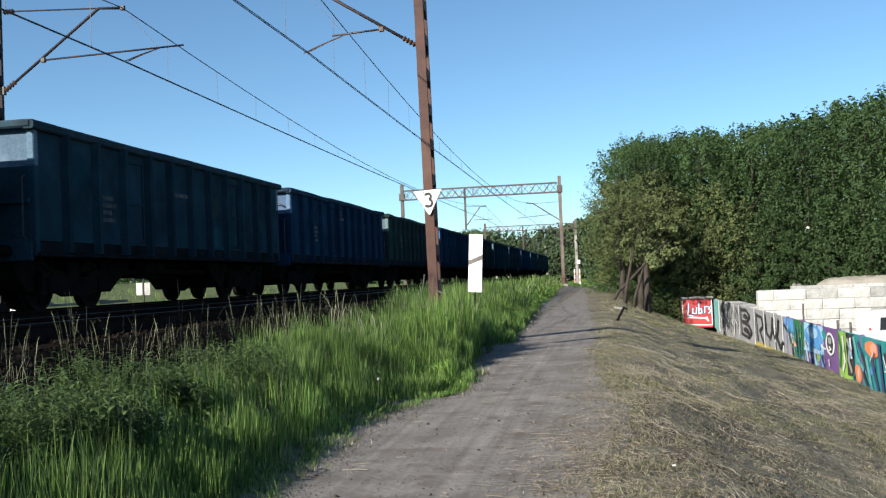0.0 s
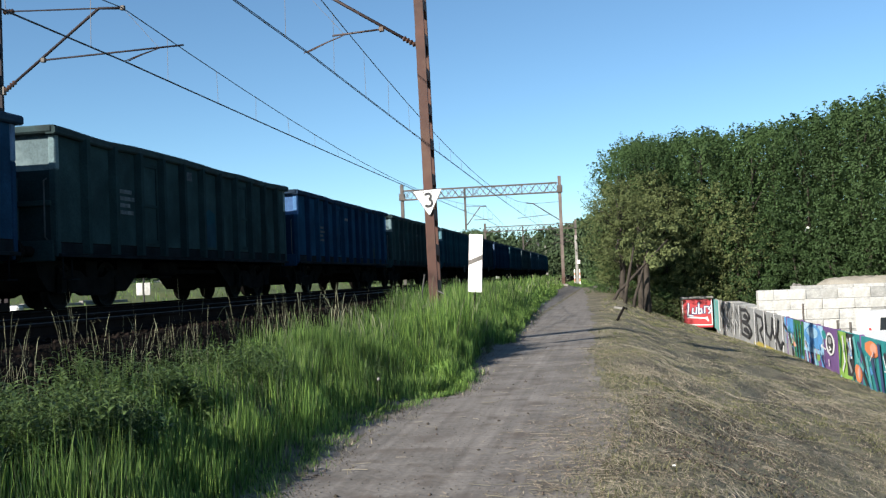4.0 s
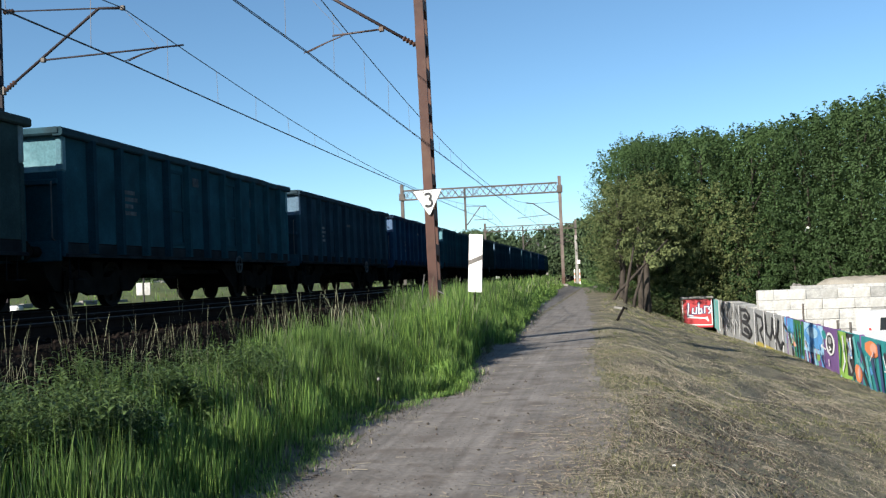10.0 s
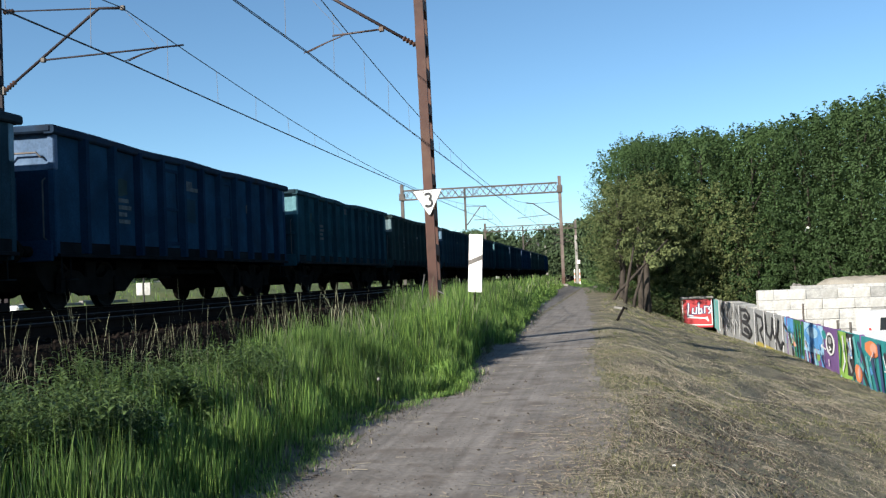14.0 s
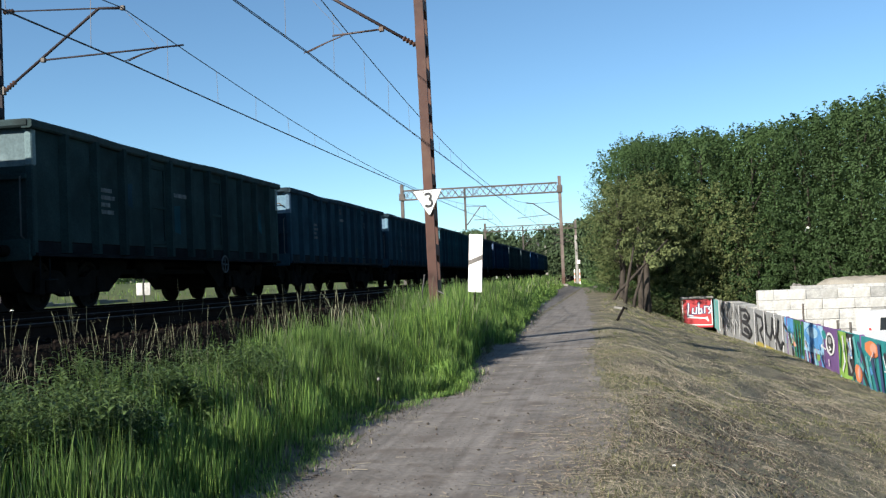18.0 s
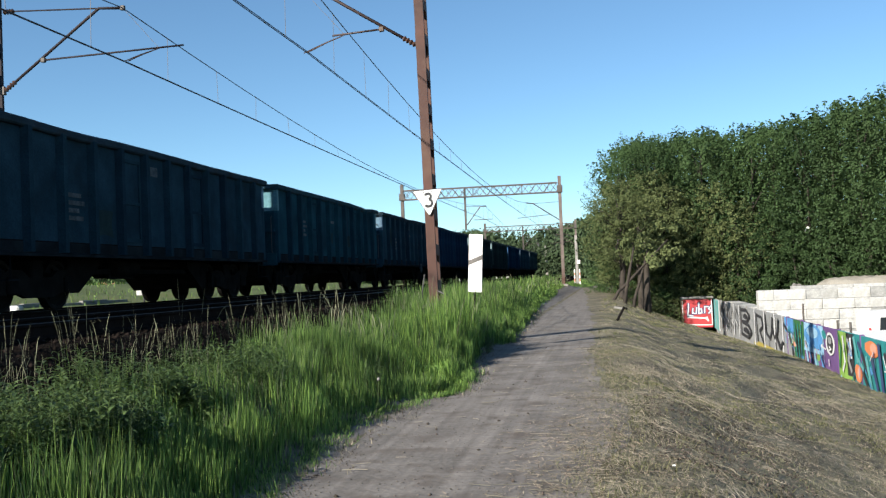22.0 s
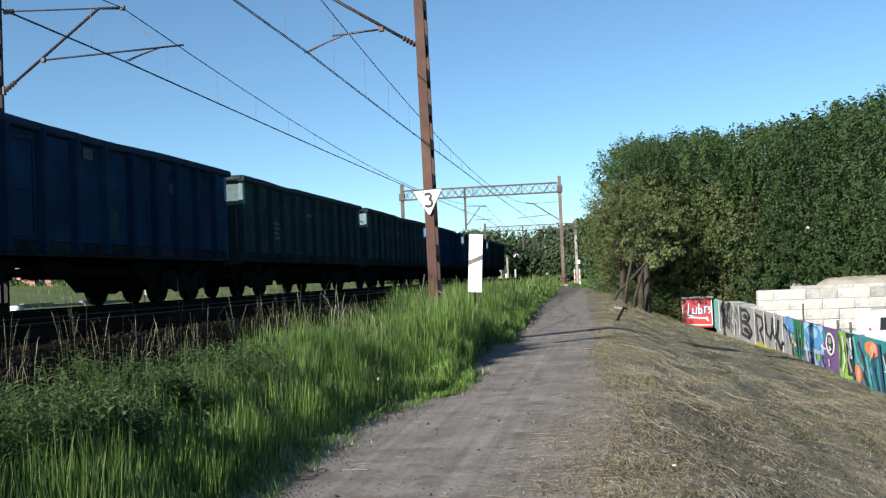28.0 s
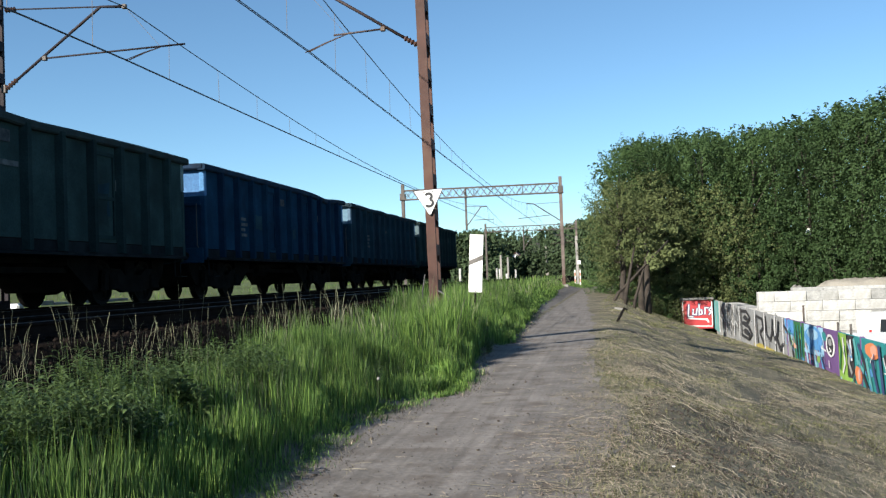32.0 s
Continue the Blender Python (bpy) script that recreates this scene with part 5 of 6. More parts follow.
def make_wagon(paint, variant, label):
    """An open high-sided coal wagon; its middle stands over the origin, at rail height."""
    w = thing("freight_wagon", label, "freight wagon", group="wagons of the coal train")
    g = random.Random(variant)
    h = BODY / 2
    flip = Matrix.Rotation(math.pi, 4, "Z")
    for nm in ("floor", "centre_sill"):
        part(nm, WM[nm], None, w)
    for side in (0, 1):
        R = flip if side else Matrix.Identity(4)
        part("sole_bar", WM["sole_bar"], None, w, at=R @ Matrix.Translation((1.30, 0, 0)))
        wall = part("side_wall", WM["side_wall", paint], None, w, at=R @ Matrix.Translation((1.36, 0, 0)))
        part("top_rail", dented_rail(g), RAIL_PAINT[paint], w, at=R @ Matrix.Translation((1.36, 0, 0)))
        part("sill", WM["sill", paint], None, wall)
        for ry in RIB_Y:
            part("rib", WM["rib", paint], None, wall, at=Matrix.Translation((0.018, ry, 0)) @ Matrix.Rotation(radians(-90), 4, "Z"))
        for dy in (-2.725, 2.725) if variant % 2 else (-1.635, 1.635):
            part("door", WM["door", paint], None, wall, at=Matrix.Translation((0.0, dy + 0.0, 0)))
        if side == 0:
            for k, (my, mz) in enumerate(((-0.78, 2.72), (-0.9, 2.5), (-4.1, 1.75), (3.1, 2.4))):
                if (variant + k) % 3 or k == 2:
                    part("marking", mark[k], None, wall, "faded pale lettering bars", at=Matrix.Translation((0, my + g.uniform(-0.1, 0.1), mz + g.uniform(-0.15, 0.1))))
            for k in range(g.choice((2, 3, 4))):
                part("paint_patch", paint_patch(g, k), WAGON_PAINT[g.choice(("slate", "deep_blue", "green") if "blue" in paint else ("slate", "green", "teal"))], wall, "ragged patch of other paint")
        for e in (-1, 1):
            part("step", WM["step"], None, w, at=R @ Matrix.Translation((1.36, e * (h - 0.35), 0)))
        if variant in (2, 8, 9, 12, 16):
            part("brake_wheel", WM["brake_wheel"], None, w, "pale brake hand wheel", at=R @ Matrix.Translation((1.5, 1.9, 0.87)))
    for end in (0, 1):
        R = flip if end else Matrix.Identity(4)
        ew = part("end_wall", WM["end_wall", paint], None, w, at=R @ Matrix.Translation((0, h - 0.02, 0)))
        part("end_panel", WM["end_panel", paint], None, ew, "upper end strip in the sunlit colour")
        part("end_rail", WM["end_rail", paint], None, w, at=R @ Matrix.Translation((0, h, 0)))
        part("buffer_beam", WM["buffer_beam", paint], None, w, at=R @ Matrix.Translation((0, h, 0)))
        for x in (-0.55, 0.55):
            part("end_post", WM["end_post", paint], None, ew, at=Matrix.Translation((x, 0.02, 0)))
        if variant % 4 != 2:
            part("end_beam", WM["end_beam", paint], None, ew, at=Matrix.Translation((0, 0.02, -0.4 * (variant % 2))))
        for x in (-1, 1):
            part("corner_cap", WM["corner_cap", paint], None, w, at=R @ Matrix.Translation((x * 1.33, h - 0.04, 0)))
            part("corner_post", WM["corner_post", paint], None, w, at=R @ Matrix.Translation((x * 1.33, h - 0.04, 0)))
            part("buffer", WM["buffer"], None, w, at=R @ Matrix.Translation((x * 0.875, h + 0.0, 1.06)))
        part("coupling_hook", WM["coupling_hook"], None, w, at=R @ Matrix.Translation((0, h, 0)))
        if variant % 3 == 1:
            part("grab_bar", Shape().tube([(0.55, 0.02, 2.72), (0.55, 0.11, 2.72), (0.62, 0.12, 2.8), (1.1, 0.12, 2.8), (1.17, 0.11, 2.72), (1.17, 0.02, 2.72)], 0.018, 6), M_GREYSTEEL, ew, "bent grab bar")
            part("grab_bar", Shape().tube([(-1.17, 0.02, 2.72), (-1.17, 0.11, 2.72), (-1.1, 0.12, 2.8), (-0.62, 0.12, 2.8), (-0.55, 0.11, 2.72), (-0.55, 0.02, 2.72)], 0.018, 6), M_GREYSTEEL, ew, "bent grab bar")
        part("handrail", WM["handrail"], None, ew, "pale handrail", at=Matrix.Translation((-1.2, 0.02, 0)) @ flip)
    part("brake_tank", WM["brake_tank"], None, w, at=Matrix.Translation((0.75, -0.9, 0.78)))
    part("brake_rod", WM["brake_rod"], None, w)
    part("brake_tray", WM["tray"], None, w)
    part("brake_beam", WM["beam_a"], None, w)
    part("brake_beam", WM["beam_b"], None, w)
    sets = []
    for e in (-1, 1):
        bg = part("bogie", WM["bolster"], None, w, "dark steel two-axle bogie", at=Matrix.Translation((0, e * 4.5, 0)))
        turned = Matrix.Identity(4) if e < 0 else flip
        part("brake_rigging", WM["rigging"], None, bg, at=turned)
        part("brake_rigging", WM["end_rigging"], None, bg, at=turned)
        for sx in (-1, 1):
            part("side_frame", WM["side_frame"], None, bg, at=Matrix.Translation((sx * 1.0, 0, 0)))
            for dy in (-0.9, 0.9):
                part("axle_box", WM["axle_box"], None, bg, at=Matrix.Translation((sx * 1.02, dy, 0)))
                for q in (-0.2, 0.2):
                    part("spring", WM["spring"], None, bg, at=Matrix.Translation((sx * 0.98, dy + q, 0)))
        for dy in (-0.9, 0.9):
            sets.append(part("wheelset", WM["wheelset"], None, bg, at=Matrix.Translation((0, dy, 0.46))))
    return w, sets


TRAIN = []
for i, paint in enumerate(ORDER):
    w, sets = make_wagon(paint, i, COLOUR_WORD[paint] + " open coal wagon with ribbed steel sides")
    TRAIN.append((30.05 + PITCH * (i + FIRST) + BODY / 2, w, sets))


def run(t):
    """Metres the train has rolled by t seconds."""
    return 0.1 + 6.872 * t + 0.00586 * t * t + 0.000173 * t ** 3 if t > 0.5 else 0.28 + 6.60 * t


def motions():
    rows_t = [0.0, 0.5] + [1.0 + k for k in range(32)]
    step = 2 / 30
    for s0, w, sets in TRAIN:
        rows = []
        for t in rows_t:
            px, py, a = line_at(FAR_X, s0 - run(t))
            rows.append((t, Matrix.Translation((px, py, RAIL_Z)) @ Matrix.Rotation(a, 4, "Z")))
        walk(w, rows)
        for ws in sets:
            base = ws.matrix_basis.translation.copy()
            walk(ws, [(k * step, Matrix.Translation(base) @ Matrix.Rotation(run(k * step) / 0.46, 4, "X")) for k in range(481)])


# ---- painted fence and the yard behind it ----
FENCE_X, FENCE_TOP = 7.0, -0.60


def make_fence():
    f = thing("concrete_fence", "concrete slab fence covered in colourful graffiti", "fence", kind="structure")
    s, posts = 24.0, []
    while s < 69:
        posts.append(s)
        s += 2.95
    for i, s in enumerate(posts[:-1]):
        e = posts[i + 1]
        mid = (s + e) / 2
        nm = "grey" if mid > 42.5 else ("sky_blue" if mid > 41 else ("purple" if mid > 32.9 else "teal"))
        for k in range(4):
            z1 = FENCE_TOP - 0.62 * k
            part("slab", Shape().box(FENCE_X - 0.03, FENCE_X + 0.03, s + 0.03, e - 0.03, z1 - 0.61, z1, 0.008), PAINTS[nm], f)
    for s in posts:
        part("fence_post", Shape().box(FENCE_X - 0.05, FENCE_X + 0.07, s - 0.06, s + 0.06, FENCE_TOP - 2.6, FENCE_TOP + 0.03, 0.01), M_CONC if s > 42 else PAINTS["purple"], f)

    def blob(s0, s1, z0, z1, paint, n=14, jag=0.12, layer=1, seed=0, lean=0.0):
        g = random.Random(seed + int(s0 * 10))
        o = []
        for k in range(n):
            a = 2 * math.pi * k / n
            r = 1 + g.uniform(-jag, jag)
            o.append(((s0 + s1) / 2 + (s1 - s0) / 2 * r * math.cos(a) + lean * math.sin(a), FENCE_TOP + (z0 + z1) / 2 + (z1 - z0) / 2 * r * math.sin(a)))
        x = FENCE_X - 0.052 - 0.004 * layer
        part("graffiti_shape", Shape().prism(o, x - 0.002, x, "x"), PAINTS[paint], f)

    def stroke(pts, w, paint, layer=2):
        x = FENCE_X - 0.052 - 0.004 * layer
        sh = Shape()
        for (a, b), (c, d) in zip(pts, pts[1:]):
            v = Vector((c - a, d - b))
            nn = Vector((-v.y, v.x)).normalized() * w / 2
            nn.x *= 2.0
            t = v.normalized() * w * 0.3
            sh.prism([(a - t.x + nn.x, FENCE_TOP + b - t.y + nn.y), (c + t.x + nn.x, FENCE_TOP + d + t.y + nn.y), (c + t.x - nn.x, FENCE_TOP + d + t.y - nn.y), (a - t.x - nn.x, FENCE_TOP + b - t.y - nn.y)], x - 0.002, x, "x")
            x -= 0.0015
        part("graffiti_stroke", sh, PAINTS[paint], f)

    def field(s0, s1, z0, z1, paint, layer=0):
        """A flat coat of paint over part of the slabs."""
        x = FENCE_X - 0.034 - 0.002 * layer
        part("paint_field", Shape().prism([(s0, FENCE_TOP + z0), (s1, FENCE_TOP + z0 + 0.04), (s1 + 0.08, FENCE_TOP + z1), (s0 - 0.06, FENCE_TOP + z1)], x - 0.0015, x, "x"), PAINTS[paint], f)

    # grey lettering stretch: tall pale letters edged with black
    field(66.6, 69.6, -2.0, -0.02, "aqua")
    field(66.0, 66.7, -2.0, -0.02, "white", 1)
    for s, a, b in ((65.2, -1.75, -0.25), (63.6, -1.7, -0.2), (61.6, -1.65, -0.2), (59.6, -1.7, -0.2), (57.6, -1.6, -0.15)):
        stroke([(s + 0.7, a), (s, b)], 0.13, "dark_grey")
        stroke([(s, b), (s - 1.0, b - 0.5), (s - 0.5, b - 1.2)], 0.09, "dark_grey", 3)
        stroke([(s + 0.4, (a + b) / 2), (s - 0.6, (a + b) / 2 - 0.2)], 0.1, "white", 5)
    for s in (66.0, 62.4, 58.6, 56.3, 50.5, 47.5, 44.6, 42.6):
        stroke([(s, -1.7), (s, -0.03)], 0.13, "white", 3)
    stroke([(55.7, -0.12), (55.4, -1.5)], 0.2, "dark_grey", 4)
    stroke([(55.5, -0.2), (53.4, -0.16), (52.2, -0.42), (53.2, -0.76), (54.9, -0.8)], 0.16, "black", 6)
    stroke([(54.9, -0.82), (52.6, -0.9), (51.6, -1.2), (52.8, -1.52), (55.3, -1.46)], 0.17, "black", 9)
    blob(53.0, 54.5, -0.64, -0.36, "black", 10, 0.1, 8)
    blob(52.6, 54.4, -1.36, -1.02, "black", 10, 0.1, 11)
    stroke([(50.0, -0.2), (49.7, -1.45)], 0.16, "dark_grey", 4)
    stroke([(49.9, -0.24), (48.2, -0.3), (47.9, -0.7), (48.9, -0.95), (47.7, -1.5)], 0.13, "black", 6)
    stroke([(47.2, -0.15), (46.9, -0.95), (45.9, -1.12), (45.4, -0.75), (45.2, -0.2)], 0.15, "black", 4)
    stroke([(45.3, -0.6), (44.6, -1.0), (43.9, -0.75), (43.6, -0.2)], 0.15, "black", 8)
    stroke([(44.1, -0.9), (43.2, -1.35), (42.5, -1.05)], 0.15, "black", 12)
    for s in (49.6, 48.0, 46.2, 44.5, 43.4):
        stroke([(s, -1.2), (s - 0.1, -1.5)], 0.05, "black", 6)
    blob(42.2, 51.5, -1.75, -1.5, "ochre", 12, 0.3, 1)
    # coloured stretch
    field(40.25, 42.2, -0.62, -0.01, "sky_blue")
    field(40.0, 42.3, -1.9, -0.6, "grey")
    stroke([(42.4, -0.3), (41.3, -0.55), (40.6, -1.0), (40.3, -1.6)], 0.14, "black", 4)
    field(38.25, 40.2, -2.0, -0.01, "leaf_paint", 1)
    for k in range(5):
        stroke([(39.9 - 0.3 * k, -0.15 - 0.2 * (k % 2)), (39.6 - 0.25 * k, -1.4 - 0.1 * (k % 3))], 0.06, "black" if k % 2 else "teal", 3)
    field(34.9, 38.2, -2.0, -0.01, "pale_blue", 1)
    field(34.95, 38.15, -2.0, -0.95, "purple", 2)
    blob(35.0, 38.0, -0.85, -0.05, "sky_blue", 16, 0.1, 1)
    blob(35.6, 37.6, -0.5, -0.1, "pale_blue", 12, 0.15, 2)
    for k, (a, b, c, d) in enumerate(((37.9, -0.7, 37.5, -1.45), (37.2, -0.8, 36.9, -1.3), (36.5, -0.75, 36.0, -1.5), (35.6, -0.6, 34.8, -1.45), (38.0, -0.95, 35.0, -0.9))):
        stroke([(a, b), (c, d)], 0.13, "sky_blue" if k % 2 else "pale_blue", 3 + k)
    stroke([(35.3, -0.9), (34.6, -1.4)], 0.05, "navy", 9)
    field(32.75, 34.85, -2.0, -0.01, "purple", 1)
    blob(33.15, 34.45, -0.86, -0.14, "white", 16, 0.05, 2)
    blob(33.35, 34.25, -0.8, -0.2, "black", 14, 0.08, 3)
    blob(33.55, 34.05, -0.52, -0.28, "grey", 10, 0.12, 4)
    stroke([(33.9, -0.58), (33.6, -0.66), (33.95, -0.72)], 0.05, "white", 6)
    stroke([(34.4, -0.72), (35.1, -0.66), (34.9, -0.6)], 0.06, "white", 6)
    field(31.6, 32.7, -2.0, -0.01, "lime", 1)
    stroke([(32.6, -0.1), (32.3, -0.5), (32.5, -1.1)], 0.1, "leaf_paint", 3)
    stroke([(32.0, -0.15), (31.8, -0.9), (32.1, -1.2)], 0.08, "white", 4)
    field(30.75, 31.6, -2.0, -0.01, "black", 1)
    stroke([(31.45, -0.2), (31.1, -0.45), (31.35, -0.8), (31.0, -1.1)], 0.12, "grey", 3)
    stroke([(31.0, -0.15), (30.9, -0.7)], 0.1, "white", 6)
    field(24.2, 30.75, -2.0, -0.01, "teal", 1)
    blob(27.9, 29.35, -0.5, -0.04, "orange", 14, 0.1, 3)
    blob(28.1, 28.8, -0.4, -0.12, "salmon", 12, 0.12, 4)
    blob(29.75, 30.6, -1.35, -0.82, "orange", 12, 0.12, 3)
    blob(29.95, 30.3, -1.25, -0.9, "salmon", 10, 0.12, 4)
    for k, (a, b, c, d) in enumerate(((30.6, -0.1, 30.2, -0.75), (30.1, -0.2, 29.4, -0.7), (29.7, -0.5, 29.0, -1.05), (29.2, -0.55, 28.7, -1.4), (28.6, -0.55, 28.1, -1.3), (29.6, -1.0, 28.9, -1.5), (30.0, -0.7, 29.5, -0.9), (27.8, -0.1, 27.5, -1.4), (27.2, -0.3, 26.6, -1.2))):
        stroke([(a, b), (c, d)], 0.12, ("aqua", "navy", "black")[k % 3], 4 + k)
    blob(24.2, 27.3, -1.55, -0.1, "navy", 14, 0.15, 2)
    blob(25.0, 26.9, -1.0, -0.25, "aqua", 14, 0.2, 3)
    # tags, drips and overspray over the coloured stretch
    gs = random.Random(8)
    for k in range(46):
        s, z = gs.uniform(25, 42), gs.uniform(-1.5, -0.1)
        c = gs.choice(("purple", "navy", "sky_blue", "aqua", "pale_blue", "teal", "lime", "dark_grey", "white", "salmon"))
        if k % 3:
            stroke([(s, z), (s + gs.uniform(-0.5, 0.5), z - gs.uniform(0.15, 0.5)), (s + gs.uniform(-0.6, 0.6), z - gs.uniform(0.2, 0.6))][:2 + k % 2], gs.uniform(0.02, 0.05), c, 14)
        else:
            blob(s, s + gs.uniform(0.3, 0.9), z - gs.uniform(0.12, 0.35), z, c, 9, 0.3, 0)
    for k in range(24):
        s, z = gs.uniform(56, 66), gs.uniform(-1.4, -0.1)
        stroke([(s, z), (s + gs.uniform(-0.8, 0.8), z - gs.uniform(0.1, 0.5))], gs.uniform(0.03, 0.08), gs.choice(("dark_grey", "white", "black", "grey")), 6)
    for s, z in ((38.9, 0.62), (33.3, 0.28), (31.6, 0.3)):
        part("fence_stake", Shape().tube([(FENCE_X + 0.1, s, FENCE_TOP - 0.4), (FENCE_X + 0.1, s, FENCE_TOP + z)], 0.035, 6), M_GREYSTEEL, f)


make_fence()

hut = thing("painted_kiosk", "small red-painted concrete box with white graffiti and flat lid", "box", at=Matrix.Translation((5.85, 69.4, -2.5)))
part("front_slab", Shape().box(-1.0, 1.0, -0.06, 0.06, 0, 1.92, 0.02), M_RED, hut)
part("side_slab", Shape().box(-1.0, -0.9, 0.06, 1.4, 0, 1.92, 0.02), M_CONC, hut)
part("side_slab", Shape().box(0.9, 1.0, 0.06, 1.4, 0, 1.92, 0.02), M_CONC, hut)
part("back_slab", Shape().box(-0.9, 0.9, 1.3, 1.4, 0, 1.92, 0.02), M_CONC, hut)
part("lid", Shape().box(-1.08, 1.08, -0.18, 1.5, 1.925, 2.07, 0.03), M_CONC, hut, "pale concrete lid")


def hut_stroke(pts, w, paint, lay):
    sh = Shape()
    for k, ((a, b), (c, d)) in enumerate(zip(pts, pts[1:])):
        v = Vector((c - a, d - b)).normalized()
        n, t = Vector((-v.y, v.x)) * w / 2, v * w * 0.35
        y = -0.066 - 0.004 * lay - 0.0012 * k
        sh.prism([(a - t.x + n.x, b - t.y + n.y), (c + t.x + n.x, d + t.y + n.y), (c + t.x - n.x, d + t.y - n.y), (a - t.x - n.x, b - t.y - n.y)], y - 0.001, y, "y")
    part("graffiti_stroke", sh, PAINTS[paint], hut)


for w, paint, lay in ((0.17, "navy", 0), (0.075, "white", 3)):
    hut_stroke([(-0.55, 1.62), (-0.62, 0.85), (-0.3, 0.8)], w, paint, lay)
    hut_stroke([(-0.28, 1.3), (-0.3, 0.98), (-0.08, 0.95), (-0.02, 1.35)], w, paint, lay)
    hut_stroke([(0.12, 1.65), (0.1, 0.95), (0.3, 1.0), (0.28, 1.25), (0.1, 1.25)], w, paint, lay)
    hut_stroke([(0.48, 0.98), (0.5, 1.4), (0.72, 1.38)], w, paint, lay)
    hut_stroke([(0.92, 1.45), (0.75, 1.25), (0.92, 1.1), (0.74, 0.95)], w, paint, lay)
hut_stroke([(-0.62, 0.72), (0.55, 0.62), (0.7, 0.45), (0.6, 0.68)], 0.1, "white", 1)
for x in (-0.95, 0.95):
    hut_stroke([(x, 0.25), (x, 1.85)], 0.06, "white", 2)
hut_stroke([(-0.95, 0.22), (0.95, 0.16)], 0.07, "white", 2)


def block_wall(y, x0, x1, z0, courses, label, size=(1.6, 0.8, 0.53), along_y=False, jitter=5):
    """Large concrete blocks, stacked dry in half bond."""
    w = thing("block_wall", label, "wall", kind="structure", group="yard walls")
    g = random.Random(jitter)
    L, D, H = size
    kind = {q: Shape().box(-L * q / 2 + 0.006, L * q / 2 - 0.006, -D / 2, D / 2, 0.004, H - 0.004, 0.018).mesh("concrete_block", M_BLOCK) for q in (1.0, 0.5)}
    for c in range(courses):
        p, first = x0, True
        while p < x1 - 0.1:
            q = 0.5 if (first and c % 2) or (not first and g.random() < 0.15) else 1.0
            first, wide = False, L * q
            m = Matrix.Translation((p + wide / 2, g.uniform(-0.03, 0.03), c * H)) @ Matrix.Rotation(radians(g.uniform(-0.7, 0.7)), 4, "Z")
            if along_y:
                m = Matrix.Translation((g.uniform(-0.03, 0.03), p + wide / 2, c * H)) @ Matrix.Rotation(radians(90 + g.uniform(-0.7, 0.7)), 4, "Z")
            part("concrete_block", kind[q], None, w, at=Matrix.Translation((y, 0, z0) if along_y else (0, y, z0)) @ m)
            p += wide
    return w


block_wall(55, 7.75, 20, -3.0, 6, "tall bay wall of stacked pale concrete blocks")
block_wall(7.95, 56.2, 66, -2.85, 4, "side wall of stacked pale concrete blocks", along_y=True, jitter=9)


def heap(x, y, rx, ry, z0, h, label, mat, seed, flat=0.15):
    g = np.random.default_rng(seed)
    n, m = 40, 14
    V, Q = [], []
    for i in range(m + 1):
        t = i / m
        for k in range(n):
            a = 2 * math.pi * k / n
            r = t * (1 + 0.08 * math.sin(3 * a + seed) + 0.05 * math.sin(7 * a))
            zz = h * (1 - max(0.0, t - flat) / (1 - flat)) ** 0.9 + g.normal(0, 0.03) + 0.07 * math.sin(5 * a + 9 * t)
            V.append((x + rx * r * math.cos(a), y + ry * r * math.sin(a), z0 + zz))
            if i:
                o = (i - 1) * n
                Q.append((o + k, o + (k + 1) % n, o + n + (k + 1) % n, o + n + k))
    tagged(new("mound", quick_mesh("mound", V, Q, mat, smooth=True)), label, "heap")


block_wall(57.9, 10.0, 20.4, -3.42, 7, "back bay wall of stacked pale concrete blocks", jitter=12)
heap(15.6, 62.0, 7.4, 3.4, -3.0, 3.55, "grey heap of gravel behind the block wall", M_SAND, 2, 0.42)
heap(10.6, 59.6, 1.7, 0.9, -3.0, 3.3, "grey heap of rubble behind the block wall", M_CONC, 5)


